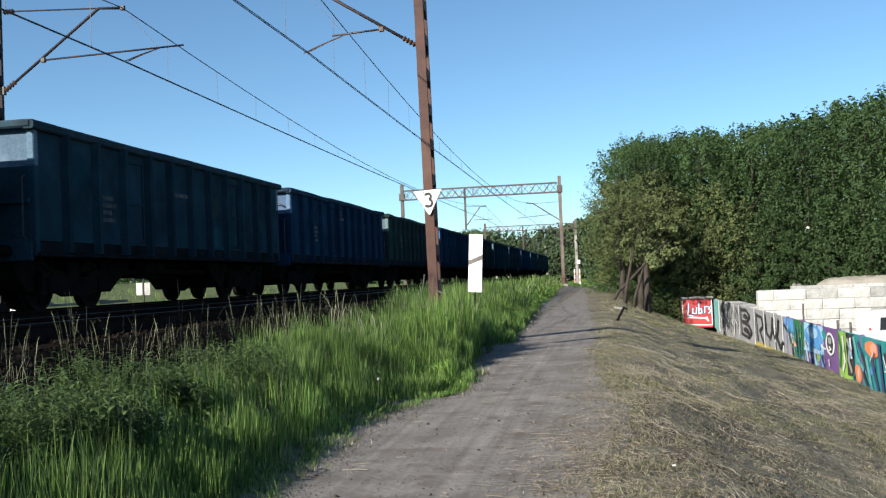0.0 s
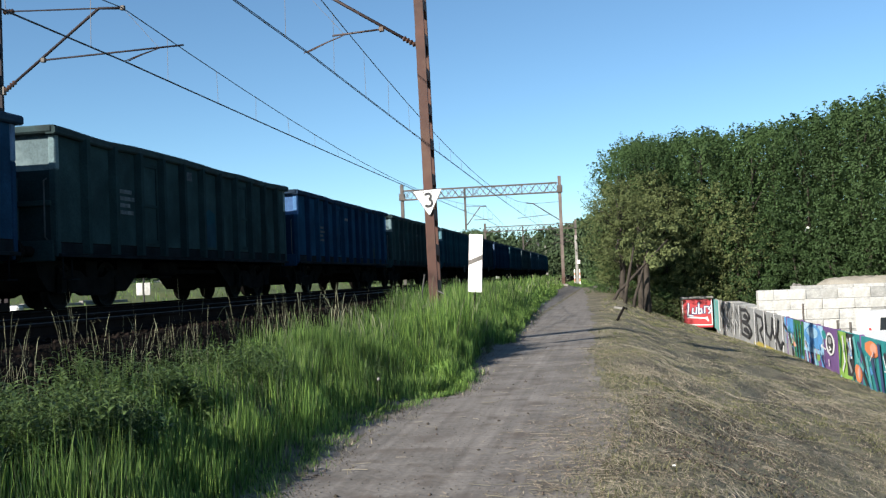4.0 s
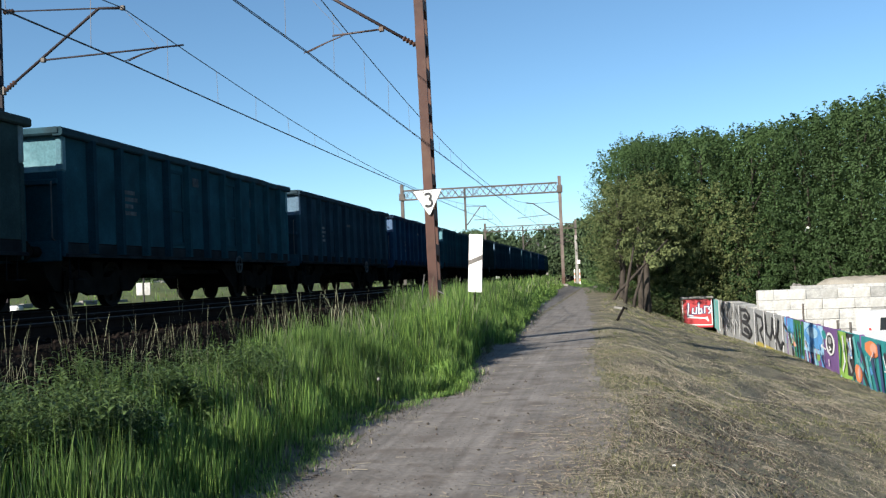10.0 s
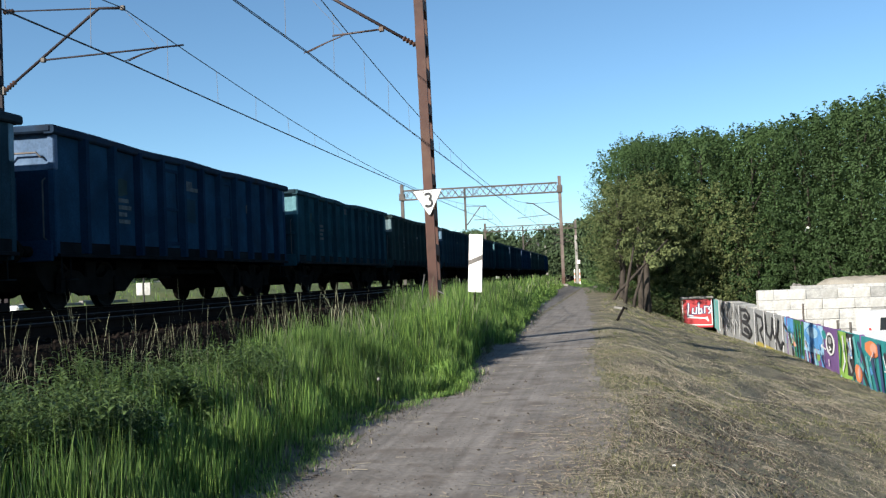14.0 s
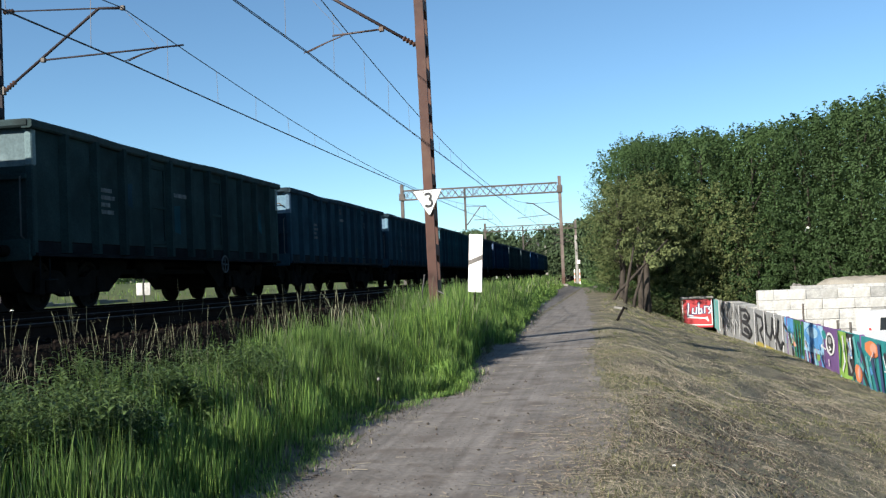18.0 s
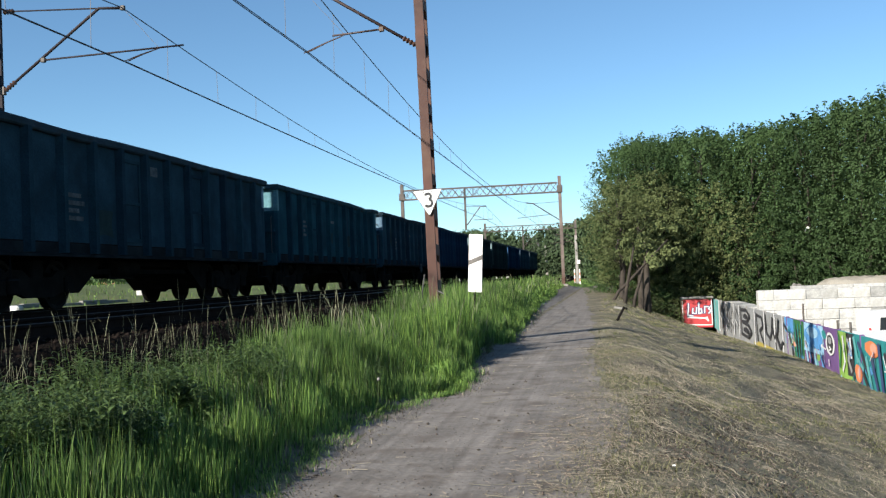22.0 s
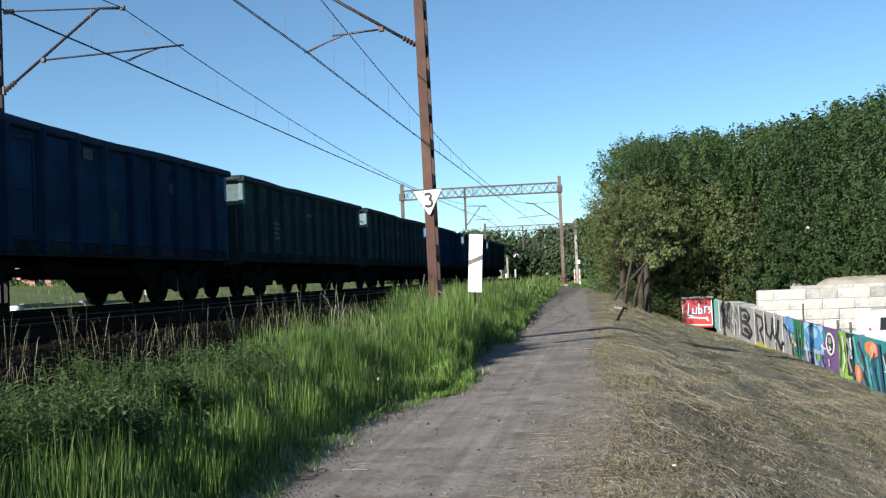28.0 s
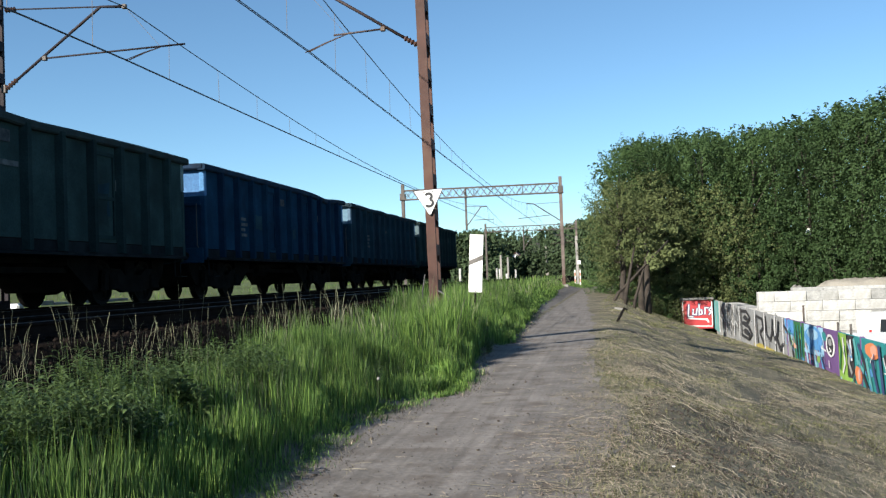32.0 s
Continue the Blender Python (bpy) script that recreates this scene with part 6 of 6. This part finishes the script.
def make_van(at):
    """A white van, of which roof, windscreen and bonnet rise over the fence."""
    v = thing("white_van", "white parked van behind the painted fence", "van", at=at)
    side = [(-2.4, 0.35), (-2.4, 2.1), (-2.25, 2.3), (0.7, 2.3), (1.45, 1.35), (2.3, 1.05), (2.45, 0.8), (2.45, 0.35)]
    part("body", Shape().prism(side, -0.9, 0.9, "x"), M_WHITE, v)
    part("windscreen", Shape().prism([(0.82, 2.18), (1.42, 1.42), (1.45, 1.44), (0.85, 2.2)], -0.78, 0.78, "x"), M_GLASS, v)
    for s in (-1, 1):
        part("rear_window", Shape().prism([(-1.95, 1.4), (-0.5, 1.4), (-0.5, 2.05), (-1.9, 2.05)], s * 0.9, s * 0.906, "x"), M_GLASS, v)
        part("lamp_cluster", Shape().box(s * 0.9 - 0.01, s * 0.9 + 0.01, -2.39, -2.28, 1.35, 1.62), M_RED, v, "red lamp cluster")
        part("side_window", Shape().prism([(-0.3, 1.45), (1.1, 1.45), (0.6, 2.1), (-0.3, 2.1)], s * 0.9, s * 0.906, "x"), M_GLASS, v)
        part("tail_light", Shape().box(s * 0.8 - 0.06, s * 0.8 + 0.06, -2.42, -2.4, 1.0, 1.4), M_RED, v, "red tail light")
        for y in (-1.5, 1.55):
            wh = part("wheel", Shape().lathe([(0.2, -0.1), (0.33, -0.1), (0.34, 0), (0.33, 0.1), (0.2, 0.1)], 16, Matrix.Translation((s * 0.82, y, 0.34)) @ Matrix.Rotation(radians(90), 4, "Y")), M_BLACK, v)
            part("rim", Shape().lathe([(0.05, -0.105), (0.19, -0.105), (0.19, 0.105), (0.05, 0.105)], 12, Matrix.Translation((s * 0.82, y, 0.34)) @ Matrix.Rotation(radians(90), 4, "Y")), M_GREYSTEEL, wh)
    return v


make_van(Matrix.Translation((13.2, 46.0, -2.95)) @ Matrix.Rotation(radians(-88), 4, "Z"))
box_m = Matrix.Translation((8.75, 30.0, -2.9))
container = thing("flat_container", "low white steel container behind the painted fence", "container", at=box_m)
part("shell", Shape().box(-0.9, 0.9, -6.2, 6.2, 0, 1.93, 0.05), M_WHITE, container)
for k in range(24):
    part("rib", Shape().box(-0.96, -0.9, -6.0 + k * 0.5, -5.75 + k * 0.5, 0.1, 1.8, 0.01), M_WHITE, container)
part("lid_rim", Shape().box(-0.98, 0.98, -6.28, 6.28, 1.93, 2.03, 0.02), M_WHITE, container)


# ---- mown slope ----
def bare(x, y):
    """Patches where the earth shows through the mown grass: 1 in their middle."""
    out = 0
    for cx, cy, rx, ry in ((0.64, 11.7, 0.24, 1.1), (1.08, 10.5, 0.25, 0.8), (1.55, 9.5, 0.2, 0.5), (0.45, 8.9, 0.2, 0.5), (2.4, 18.5, 0.5, 1.6), (3.6, 25, 0.8, 2.5), (2.2, 13.0, 0.3, 0.9), (3.0, 14.5, 0.4, 0.9)):
        out = np.maximum(out, np.exp(-((x - cx) / rx) ** 2 - ((y - cy) / ry) ** 2))
    return out


def straws(name, n, x0, x1, y0, y1, length, width, mat, label, seed, power=1.6, heading=0.0, turn=0.45, lift=0.012, rise=0.03, clumps=None):
    """Cut stalks lying about, as bent ribbons on the ground."""
    g = np.random.default_rng(seed)
    x, y = clumped(n, x0, x1, y0, y1, seed + 1, power, 0.3, clumps or n // 14)
    kept = bare(x, y) < g.uniform(0.2, 1.0, n)
    x, y = x[kept], y[kept]
    n = len(x)
    a = heading + g.normal(0, turn, n)
    L = length * g.uniform(0.3, 1.5, n)
    w = width * g.uniform(0.6, 1.4, n) / 2
    kink = g.normal(0, 0.25, n)
    rows = []
    px, py = x.copy(), y.copy()
    for k in range(3):
        z = ground_z(px, py) + lift + g.uniform(0, rise, n)
        for s in (-1, 1):
            rows.append(np.stack([px - np.sin(a) * w * s, py + np.cos(a) * w * s, z + 0.3 * w * s], -1))
        px, py, a = px + np.cos(a) * L / 2, py + np.sin(a) * L / 2, a + kink
    V = np.stack(rows, 1).reshape(-1, 3)
    o = 6 * np.arange(n)[:, None]
    Q = np.concatenate([o + np.array([[0, 1, 3, 2]]), o + np.array([[2, 3, 5, 4]])])
    return tagged(new(name, quick_mesh(name, V, Q, mat)), label, "straw", kind="stuff")


def slope_points(n, y0, y1, seed, power=1.5):
    g = np.random.default_rng(seed)
    x, y = clumped(n, -0.25, 6.9, y0, y1, seed, power, 0.14)
    ragged = 0.12 * np.sin(y * 1.4) + 0.1 * np.sin(y * 3.7) + g.normal(0, 0.09, n)
    keep = (x > path_mid(y) + 1.04 + hay_edge(y) + 1.3 * ragged + np.abs(g.normal(0, 0.1, n))) & (bare(x, y) < g.uniform(0.15, 1.0, n))
    return x[keep], y[keep]


for n, y0, y1, h, w, seed in ((60000, 5, 16, 0.045, 0.004, 31), (44000, 14, 40, 0.05, 0.009, 33), (16000, 38, 80, 0.07, 0.025, 35)):
    x, y = slope_points(n, y0, y1, seed)
    green = np.sin(x * 1.7 + y * 0.6) + np.sin(y * 1.1 - x) + np.random.default_rng(seed).normal(0, 0.8, len(x)) > -0.75
    blades("mown_grass", x[green], y[green], h, w, M_STUBBLE, "short mown grass with green shoots", seed + 1, lean=0.95, droop=0.5)
    blades("mown_grass", x[~green], y[~green], h * 0.9, w, M_DULL, "short dry mown grass", seed + 2, lean=1.25, droop=0.5)
straws("cut_hay", 26000, -0.2, 6.6, 5, 20, 0.06, 0.0042, M_BROWN, "short brown hay crumbled over the mown slope", 79, heading=0.0, turn=2.0, rise=0.03)
straws("cut_hay", 9000, -0.2, 6.6, 3.5, 16, 0.11, 0.0036, M_DULL, "dull hay matted over the mown slope", 81, heading=-0.2, turn=1.1, rise=0.05)
straws("cut_hay", 4200, -0.3, 0.4, 4, 17, 0.07, 0.0045, M_DULL, "dull hay crumbled along the path's edge", 83, heading=0.0, turn=1.0, lift=0.008, rise=0.02)
straws("cut_hay", 3600, -0.55, 0.2, 4.5, 10.5, 0.06, 0.004, M_BROWN, "brown hay crumbs strewn over the path's edge", 84, heading=0.1, turn=1.2, lift=0.012, rise=0.015)
gx = np.random.default_rng(85)
x, y = gx.normal(0.05, 0.17, 3800), 4 + 16 * gx.random(3800) ** 1.3
blades("mown_grass", x - 0.019 * (y - 8) + hay_edge(y), y, 0.05, 0.005, M_STUBBLE, "short grass creeping over the path's edge", 86, lean=0.8)
straws("cut_straw", 2600, -0.1, 6.6, 3.5, 22, 0.15, 0.004, M_STRAW, "dry straw lying on the mown slope", 41, heading=-0.25, turn=0.8)
straws("cut_straw", 6000, 0.0, 6.6, 18, 60, 0.2, 0.008, M_DULL, "dry straw lying on the mown slope", 43, heading=-0.25, turn=0.7)
straws("cut_straw", 300, -0.5, 0.45, 4, 30, 0.2, 0.005, M_STRAW, "dry straw strewn along the path's edge", 45, heading=0.05, turn=0.5, lift=0.01, rise=0.01, clumps=70)
straws("cut_straw", 130, -2.4, -0.6, 5, 30, 0.14, 0.006, M_STRAW, "dry straw strewn over the path", 47, heading=0.1, turn=0.5, lift=0.016, rise=0.006, clumps=110)

straws("cut_straw", 1000, 0.1, 6.4, 4.5, 24, 0.36, 0.0055, M_STRAW, "long pale straw in swathes on the mown slope", 87, heading=-0.45, turn=0.35, lift=0.03, rise=0.05, clumps=110)
straws("cut_straw", 150, -0.7, 0.7, 6.5, 30, 0.24, 0.0055, M_STRAW, "long pale straw drawn over the path's edge", 89, heading=-0.1, turn=0.6, lift=0.014, rise=0.012, clumps=34)
scatter_stones("earth_crumbs", 1500, (0.35, 1.8), (8.5, 13.5), 0.013, M_CRUMB, "dark loose earth in a bare patch of the slope", lambda x, y: ground_z(x, y) + 0.02, 91)

# slender green stems standing out of the bank grass
for n, y0, y1, w, seed in ((2600, 3, 15, 0.0045, 57), (3200, 13, 42, 0.009, 59)):
    x, y = bank_grass(n, y0, y1, 0.7, w, seed, 1.2, 0.2, (-4.6, -2.9))
    blades("grass_stems", x, y, 0.5, w, M_BLADE_DEEP, "slender green grass stems on the bank", seed + 1, lean=0.12, droop=0.2)
# thin straw-coloured stems among the green
for n, y0, y1, w, seed in ((3200, 4, 15, 0.004, 63), (3000, 13, 42, 0.008, 65)):
    x, y = bank_grass(n, y0, y1, 0.5, w, seed, 1.2, 0.2, (-4.5, -2.2))
    blades("dry_stems", x, y, 0.9 * bank_height(x, y), w, M_BLADE_DRY, "thin pale dry stems in the bank grass", seed + 1, lean=0.14, droop=0.2)
# tall pale seed stalks along the top of the bank
for n, x0, x1, y0, y1, w, seed in ((520, -4.95, -3.9, 4, 16, 0.0042, 51), (560, -4.8, -3.3, 14, 45, 0.011, 53), (260, -5.2, -3.6, 45, 110, 0.03, 55)):
    x, y = clumped(n, x0, x1, y0, y1, seed, 1.2, 0.12, n // 4)
    blades("seed_stalks", x, y, 0.78, w, M_BLADE_DRY, "tall pale seed-bearing grass stalks", seed + 1, lean=0.12, droop=0.35, head=0.9)
g0 = np.random.default_rng(61)
x, y = g0.uniform(-70, -15.2, 14000), 14 + 90 * g0.random(14000) ** 1.4
blades("meadow_grass", x, y, 0.28, 0.03, M_BLADE, "green meadow grass beyond the tracks", 62, lean=0.4)


# ---- broad-leaved weeds on the bank ----
def make_weed(seed, height, leaves, leaf, label, stems=8):
    """Upright stems with whorls of lance-shaped leaves that rise and droop at their tips."""
    g = np.random.default_rng(seed)
    w = thing("weed", label, "plant")
    for k in range(stems):
        a = g.uniform(0, 6.3)
        d = g.uniform(0.05, 0.26)
        foot = Vector((math.cos(a) * d * 0.6, math.sin(a) * d * 0.6, 0))
        tip = Vector((math.cos(a) * d * 1.3, math.sin(a) * d * 1.3, height * g.uniform(0.7, 1.05)))
        stem = part("stem", Shape().tube([foot - Vector((0, 0, 0.05)), foot.lerp(tip, 0.5), tip], [0.006, 0.005, 0.002], 5), M_WEED, w)
        n = leaves
        t = np.linspace(0.2, 1.0, n)
        c = np.array([foot.lerp(tip, float(q)) for q in t])
        ang = np.arange(n) * 2.4 + g.uniform(0, 6)
        L = leaf * (1.15 - 0.55 * t) * g.uniform(0.75, 1.2, n)
        wd = L * 0.13
        out = np.stack([np.cos(ang), np.sin(ang), np.zeros(n)], -1)
        side = np.stack([-np.sin(ang), np.cos(ang), np.zeros(n)], -1)
        lift = g.uniform(0.25, 0.8, n)
        up = np.array([0, 0, 1.0])
        mid1 = c + out * (L * 0.35)[:, None] + up * (L * 0.35 * lift)[:, None]
        mid2 = c + out * (L * 0.7)[:, None] + up * (L * 0.48 * lift)[:, None]
        end = c + out * L[:, None] + up * (L * 0.42 * (lift - 0.25))[:, None]
        V = np.stack([c, mid1 - side * wd[:, None] + up * (wd * 0.4)[:, None], mid1, mid1 + side * wd[:, None] + up * (wd * 0.4)[:, None],
                      mid2 - side * (wd * 0.75)[:, None] + up * (wd * 0.3)[:, None], mid2, mid2 + side * (wd * 0.75)[:, None] + up * (wd * 0.3)[:, None], end], 1).reshape(-1, 3)
        o = 8 * np.arange(n)[:, None]
        T = np.concatenate([o + np.array([v]) for v in ((0, 1, 2), (0, 2, 3), (4, 7, 5), (5, 7, 6))])
        Q = np.concatenate([o + np.array([v]) for v in ((1, 4, 5, 2), (2, 5, 6, 3))])
        part("foliage", quick_mesh("foliage", V, Q, M_WEED, T), None, stem)
    return w


weeds = [make_weed(300, 0.64, 20, 0.21, "dark green leafy weed in the bank grass"), make_weed(301, 0.54, 15, 0.26, "broad-leaved green weed in the bank grass"), make_weed(302, 0.68, 26, 0.16, "bushy dark green weed in the bank grass")]
gw = np.random.default_rng(71)
spots = [(-3.35, 6.3), (-3.6, 6.9), (-3.9, 7.4), (-3.3, 7.3), (-3.7, 7.9), (-4.1, 6.7), (-4.2, 8.2), (-3.15, 6.8), (-3.45, 8.4), (-3.9, 8.9), (-4.3, 7.5), (-3.0, 7.6), (-3.7, 9.6), (-4.1, 10.4), (-3.4, 10.0), (-3.9, 11.2), (-3.6, 12.3),
         (-2.45, 20.5), (-2.6, 22.2), (-2.3, 19.2), (-2.7, 24.5), (-3.1, 16.5), (-3.5, 17.4), (-2.9, 12.0), (-4.3, 5.6), (-4.0, 5.2)]
spots = [p for p in spots if p[0] < -3.32 or p[1] > 11.5]
spots += [(float(gw.uniform(-4.6, -3.45)), float(gw.uniform(5.0, 11.0))) for _ in range(58)]
spots += [(float(gw.uniform(-4.0, -3.3)), float(gw.uniform(5.4, 7.2))) for _ in range(16)]
for i, (x, y) in enumerate(spots):
    plant(weeds[i % 3], x, y, gw.uniform(0, 6.3), gw.uniform(0.5, 0.82) * (0.6 if x > -2.8 else 1.0), group="weeds of the bank")
for p in weeds:
    for o in (*p.children_recursive, p):
        bpy.data.objects.remove(o)


# ---- small things along the line ----
def stake(name, x, y, z0, z1, w, mat, label, category, lean=0.0):
    ob = thing(name, label, category, at=Matrix.Translation((x, y, z0)) @ Matrix.Rotation(radians(lean), 4, "Y"), shape=Shape().box(-w / 2, w / 2, -w / 2, w / 2, -0.3, z1 - z0, w * 0.08), mat=mat)
    return ob


twin = thing("marker_boards", "pair of white marker boards on a dark post", "sign", at=Matrix.Translation((-15.5, 31.9, 0.62)))
part("board", Shape().box(-0.24, -0.02, -0.015, 0.015, 0.72, 1.14, 0.004), M_BLOCK, twin)
part("board", Shape().box(0.05, 0.26, -0.015, 0.015, 0.72, 1.14, 0.004), M_BLOCK, twin)
part("cap_plate", Shape().box(-0.05, 0.09, -0.015, 0.015, 1.36, 1.5, 0.004), M_WHITE, twin)
part("post", Shape().tube([(0.015, 0.03, -0.3), (0.015, 0.03, 1.5)], 0.03, 8), M_BLACK, twin)
part("crossbar", Shape().box(-0.25, 0.28, 0.016, 0.03, 0.95, 1.0), M_BLACK, twin)
tagged(new("marker_stone", Shape().box(-0.28, 0.28, -0.15, 0.15, 0, 0.62, 0.05).mesh("marker_stone", M_WHITE)), "white-painted low concrete marker stone beside the track", "stone").matrix_basis = Matrix.Translation((-15.2, 23.8, 0.62))
for x, y, h, w in ((-15.0, 102.5, 1.9, 0.22), (-15.0, 137.5, 2.1, 0.2), (-15.0, 141, 2.0, 0.2), (-15.5, 188, 2.1, 0.3), (-14.6, 147, 1.3, 0.3)):
    stake("track_post", x + float(bend(y)), y, 0.55, 0.55 + h, w, M_BLOCK, "white concrete track-side post", "post")
for x, y, h in ((-13.4, 128, 3.6), (-12.9, 132, 3.4)):
    stake("concrete_pole", x, y, 0.6, 0.6 + h, 0.24, M_CONC, "short grey concrete pole", "pole")
stake("concrete_pole", -15.4, 262, 0.6, 8.9, 0.75, M_CONC, "tall grey concrete pole near the wood", "pole")
pole = thing("concrete_pole", "grey concrete pole with stay wire and small white plate", "pole", at=Matrix.Translation((-3.2, 110.0, 0.3)))
part("shaft", Shape().prism([(-0.14, -0.14), (0.14, -0.14), (0.14, 0.14), (-0.14, 0.14)], -0.4, 5.3, "z"), M_CONC, pole)
part("stay", Shape().tube([(-0.05, 0, 5.0), (-2.6, -0.5, 6.1)], 0.02, 5), M_WIRE, pole)
part("plate", Shape().box(0.05, 0.38, -0.2, -0.17, 2.2, 2.6, 0.01), M_WHITE, pole)
for x in (-3.45, -2.9):
    st = thing("striped_stake", "orange and white banded wooden stake", "stake", at=Matrix.Translation((x, 108.6, 0.35)))
    for k in range(5):
        part("band", Shape().box(-0.055, 0.055, -0.055, 0.055, -0.1 + 0.33 * k, 0.23 + 0.33 * k), PAINTS["salmon"] if k % 2 else M_WHITE, st)

bar = thing("bent_bracket", "bent steel bracket with pale plate stuck in the slope", "scrap", at=Matrix.Translation((0.18, 32.0, float(ground_z(0.18, 32.0)))))
part("stalk", Shape().tube([(-0.02, 0, -0.15), (0.3, 0, 0.42), (0.38, 0, 0.34)], 0.045, 6), M_UNDER, bar)
part("plate", Shape().box(-0.22, 0.08, -0.02, 0.02, -0.035, 0.035, 0.01, Matrix.Translation((0.2, 0, 0.38)) @ Matrix.Rotation(radians(12), 4, "Y")), M_CONC, bar, "pale torn plate")
loop = thing("cable_loop", "black cable bent out of the mast foundation", "cable", at=Matrix.Translation((-3.42, 21.6, 0.75)))
part("cable", Shape().tube([(0, 0, -0.3), (0.06, 0, 0.05), (0.03, 0, 0.33), (-0.12, 0, 0.42), (-0.3, 0.1, 0.5), (-0.38, 0.15, 0.75)], 0.028, 7), M_BLACK, loop, smooth=True)
tele = thing("thin_post", "thin dark steel rod beside the track", "rod", at=Matrix.Translation((-4.2, 22.5, 0.6)), shape=Shape().tube([(0, 0, -0.3), (0.03, 0, 0.6), (0.1, 0, 1.0)], 0.018, 6), mat=M_BLACK)

# leaning stems at the top of the slope
for i, (x, y, dx, h, r) in enumerate(((0.15, 56, 0.9, 0.9, 0.085), (0.85, 56, 0.28, 1.3, 0.1), (1.3, 56, 0.37, 1.2, 0.085), (2.15, 57, 0.02, 3.0, 0.17))):
    z = float(ground_z(x, y))
    stem = thing("tree", "bare leaning tree stem at the top of the slope", "tree", at=Matrix.Translation((x, y, z)), group="leaning stems")
    k = 3.2 / h if h < 2 else 1.4
    part("trunk", Shape().tube([(0, 0, -0.3), (dx * 0.45, 0, h * 0.5), (dx, 0, h), (dx * k, 0.3, h * k)], [r * 1.2, r, r * 0.9, r * 0.4], 8), M_BARK, stem, smooth=True)
    g = np.random.default_rng(400 + i)
    cs = np.array([(dx * k + g.normal(0, 0.45), 0.3 + g.normal(0, 0.5), h * k + g.uniform(-0.9, 0.8)) for _ in range(6)])
    part("crown", leaf_cloud("crown", cs, g.uniform(0.25, 0.5, 6), 46, 0.12, M_LEAF_OLIVE, 410 + i), None, stem)

house = thing("house", "white gabled house among distant trees", "house", at=Matrix.Translation((-20.2, 226.0, 0.5)))
part("wall", Shape().prism([(-2.2, 0), (2.2, 0), (2.2, 4.2), (0, 6.2), (-2.2, 4.2)], 0, 7, "y"), M_WHITE, house)
for s in (-1, 1):
    part("roof", Shape().prism([(s * 2.5, 3.95), (s * 2.5, 4.1), (0, 6.4), (0, 6.22)], -0.3, 7.3, "y"), M_RUST, house, "brown tiled roof slope")
part("window", Shape().box(-0.5, 0.5, -0.03, -0.004, 2.2, 3.4), M_GLASS, house)
# Pale gap among the trees, modelled as a box on an added pole.
lamp = thing("yard_lamp", "pale box on an added pole, standing for a pale gap among the trees", "lamp post", at=Matrix.Translation((13.5, 71.0, float(ground_z(13.5, 71.0)))))
part("pole", Shape().tube([(0, 0, -0.3), (0, 0, 7.2)], [0.05, 0.03], 8), M_GREYSTEEL, lamp)
part("head", Shape().box(-0.15, 0.15, -0.1, 0.1, 6.65, 7.05, 0.04), M_WHITE, lamp, "pale box standing for the gap")

# dandelion clocks and litter
for x, y, z in ((-2.62, 11.1, 0.3), (-3.2, 40, 0.6)):
    ob = thing("dandelion", "white dandelion clock on a thin stem", "flower", at=Matrix.Translation((x, y, float(ground_z(x, y)))), group="dandelions")
    part("stem", Shape().tube([(0, 0, -0.02), (0.02, 0, z)], 0.004, 5), M_WEED, ob)
    part("clock", Shape().lathe([(0.002, -0.02), (0.014, -0.013), (0.019, 0), (0.014, 0.013), (0.002, 0.02)], 10, Matrix.Translation((0.02, 0, z + 0.02))), M_CONC, ob, smooth=True)
stone = thing("litter_scrap", "small white paper scrap in the mown grass", "litter", at=Matrix.Translation((0.45, 8.1, float(ground_z(0.45, 8.1)) + 0.03)), shape=Shape().box(-0.012, 0.012, -0.01, 0.01, 0, 0.01, 0.002), mat=M_WHITE)


motions()
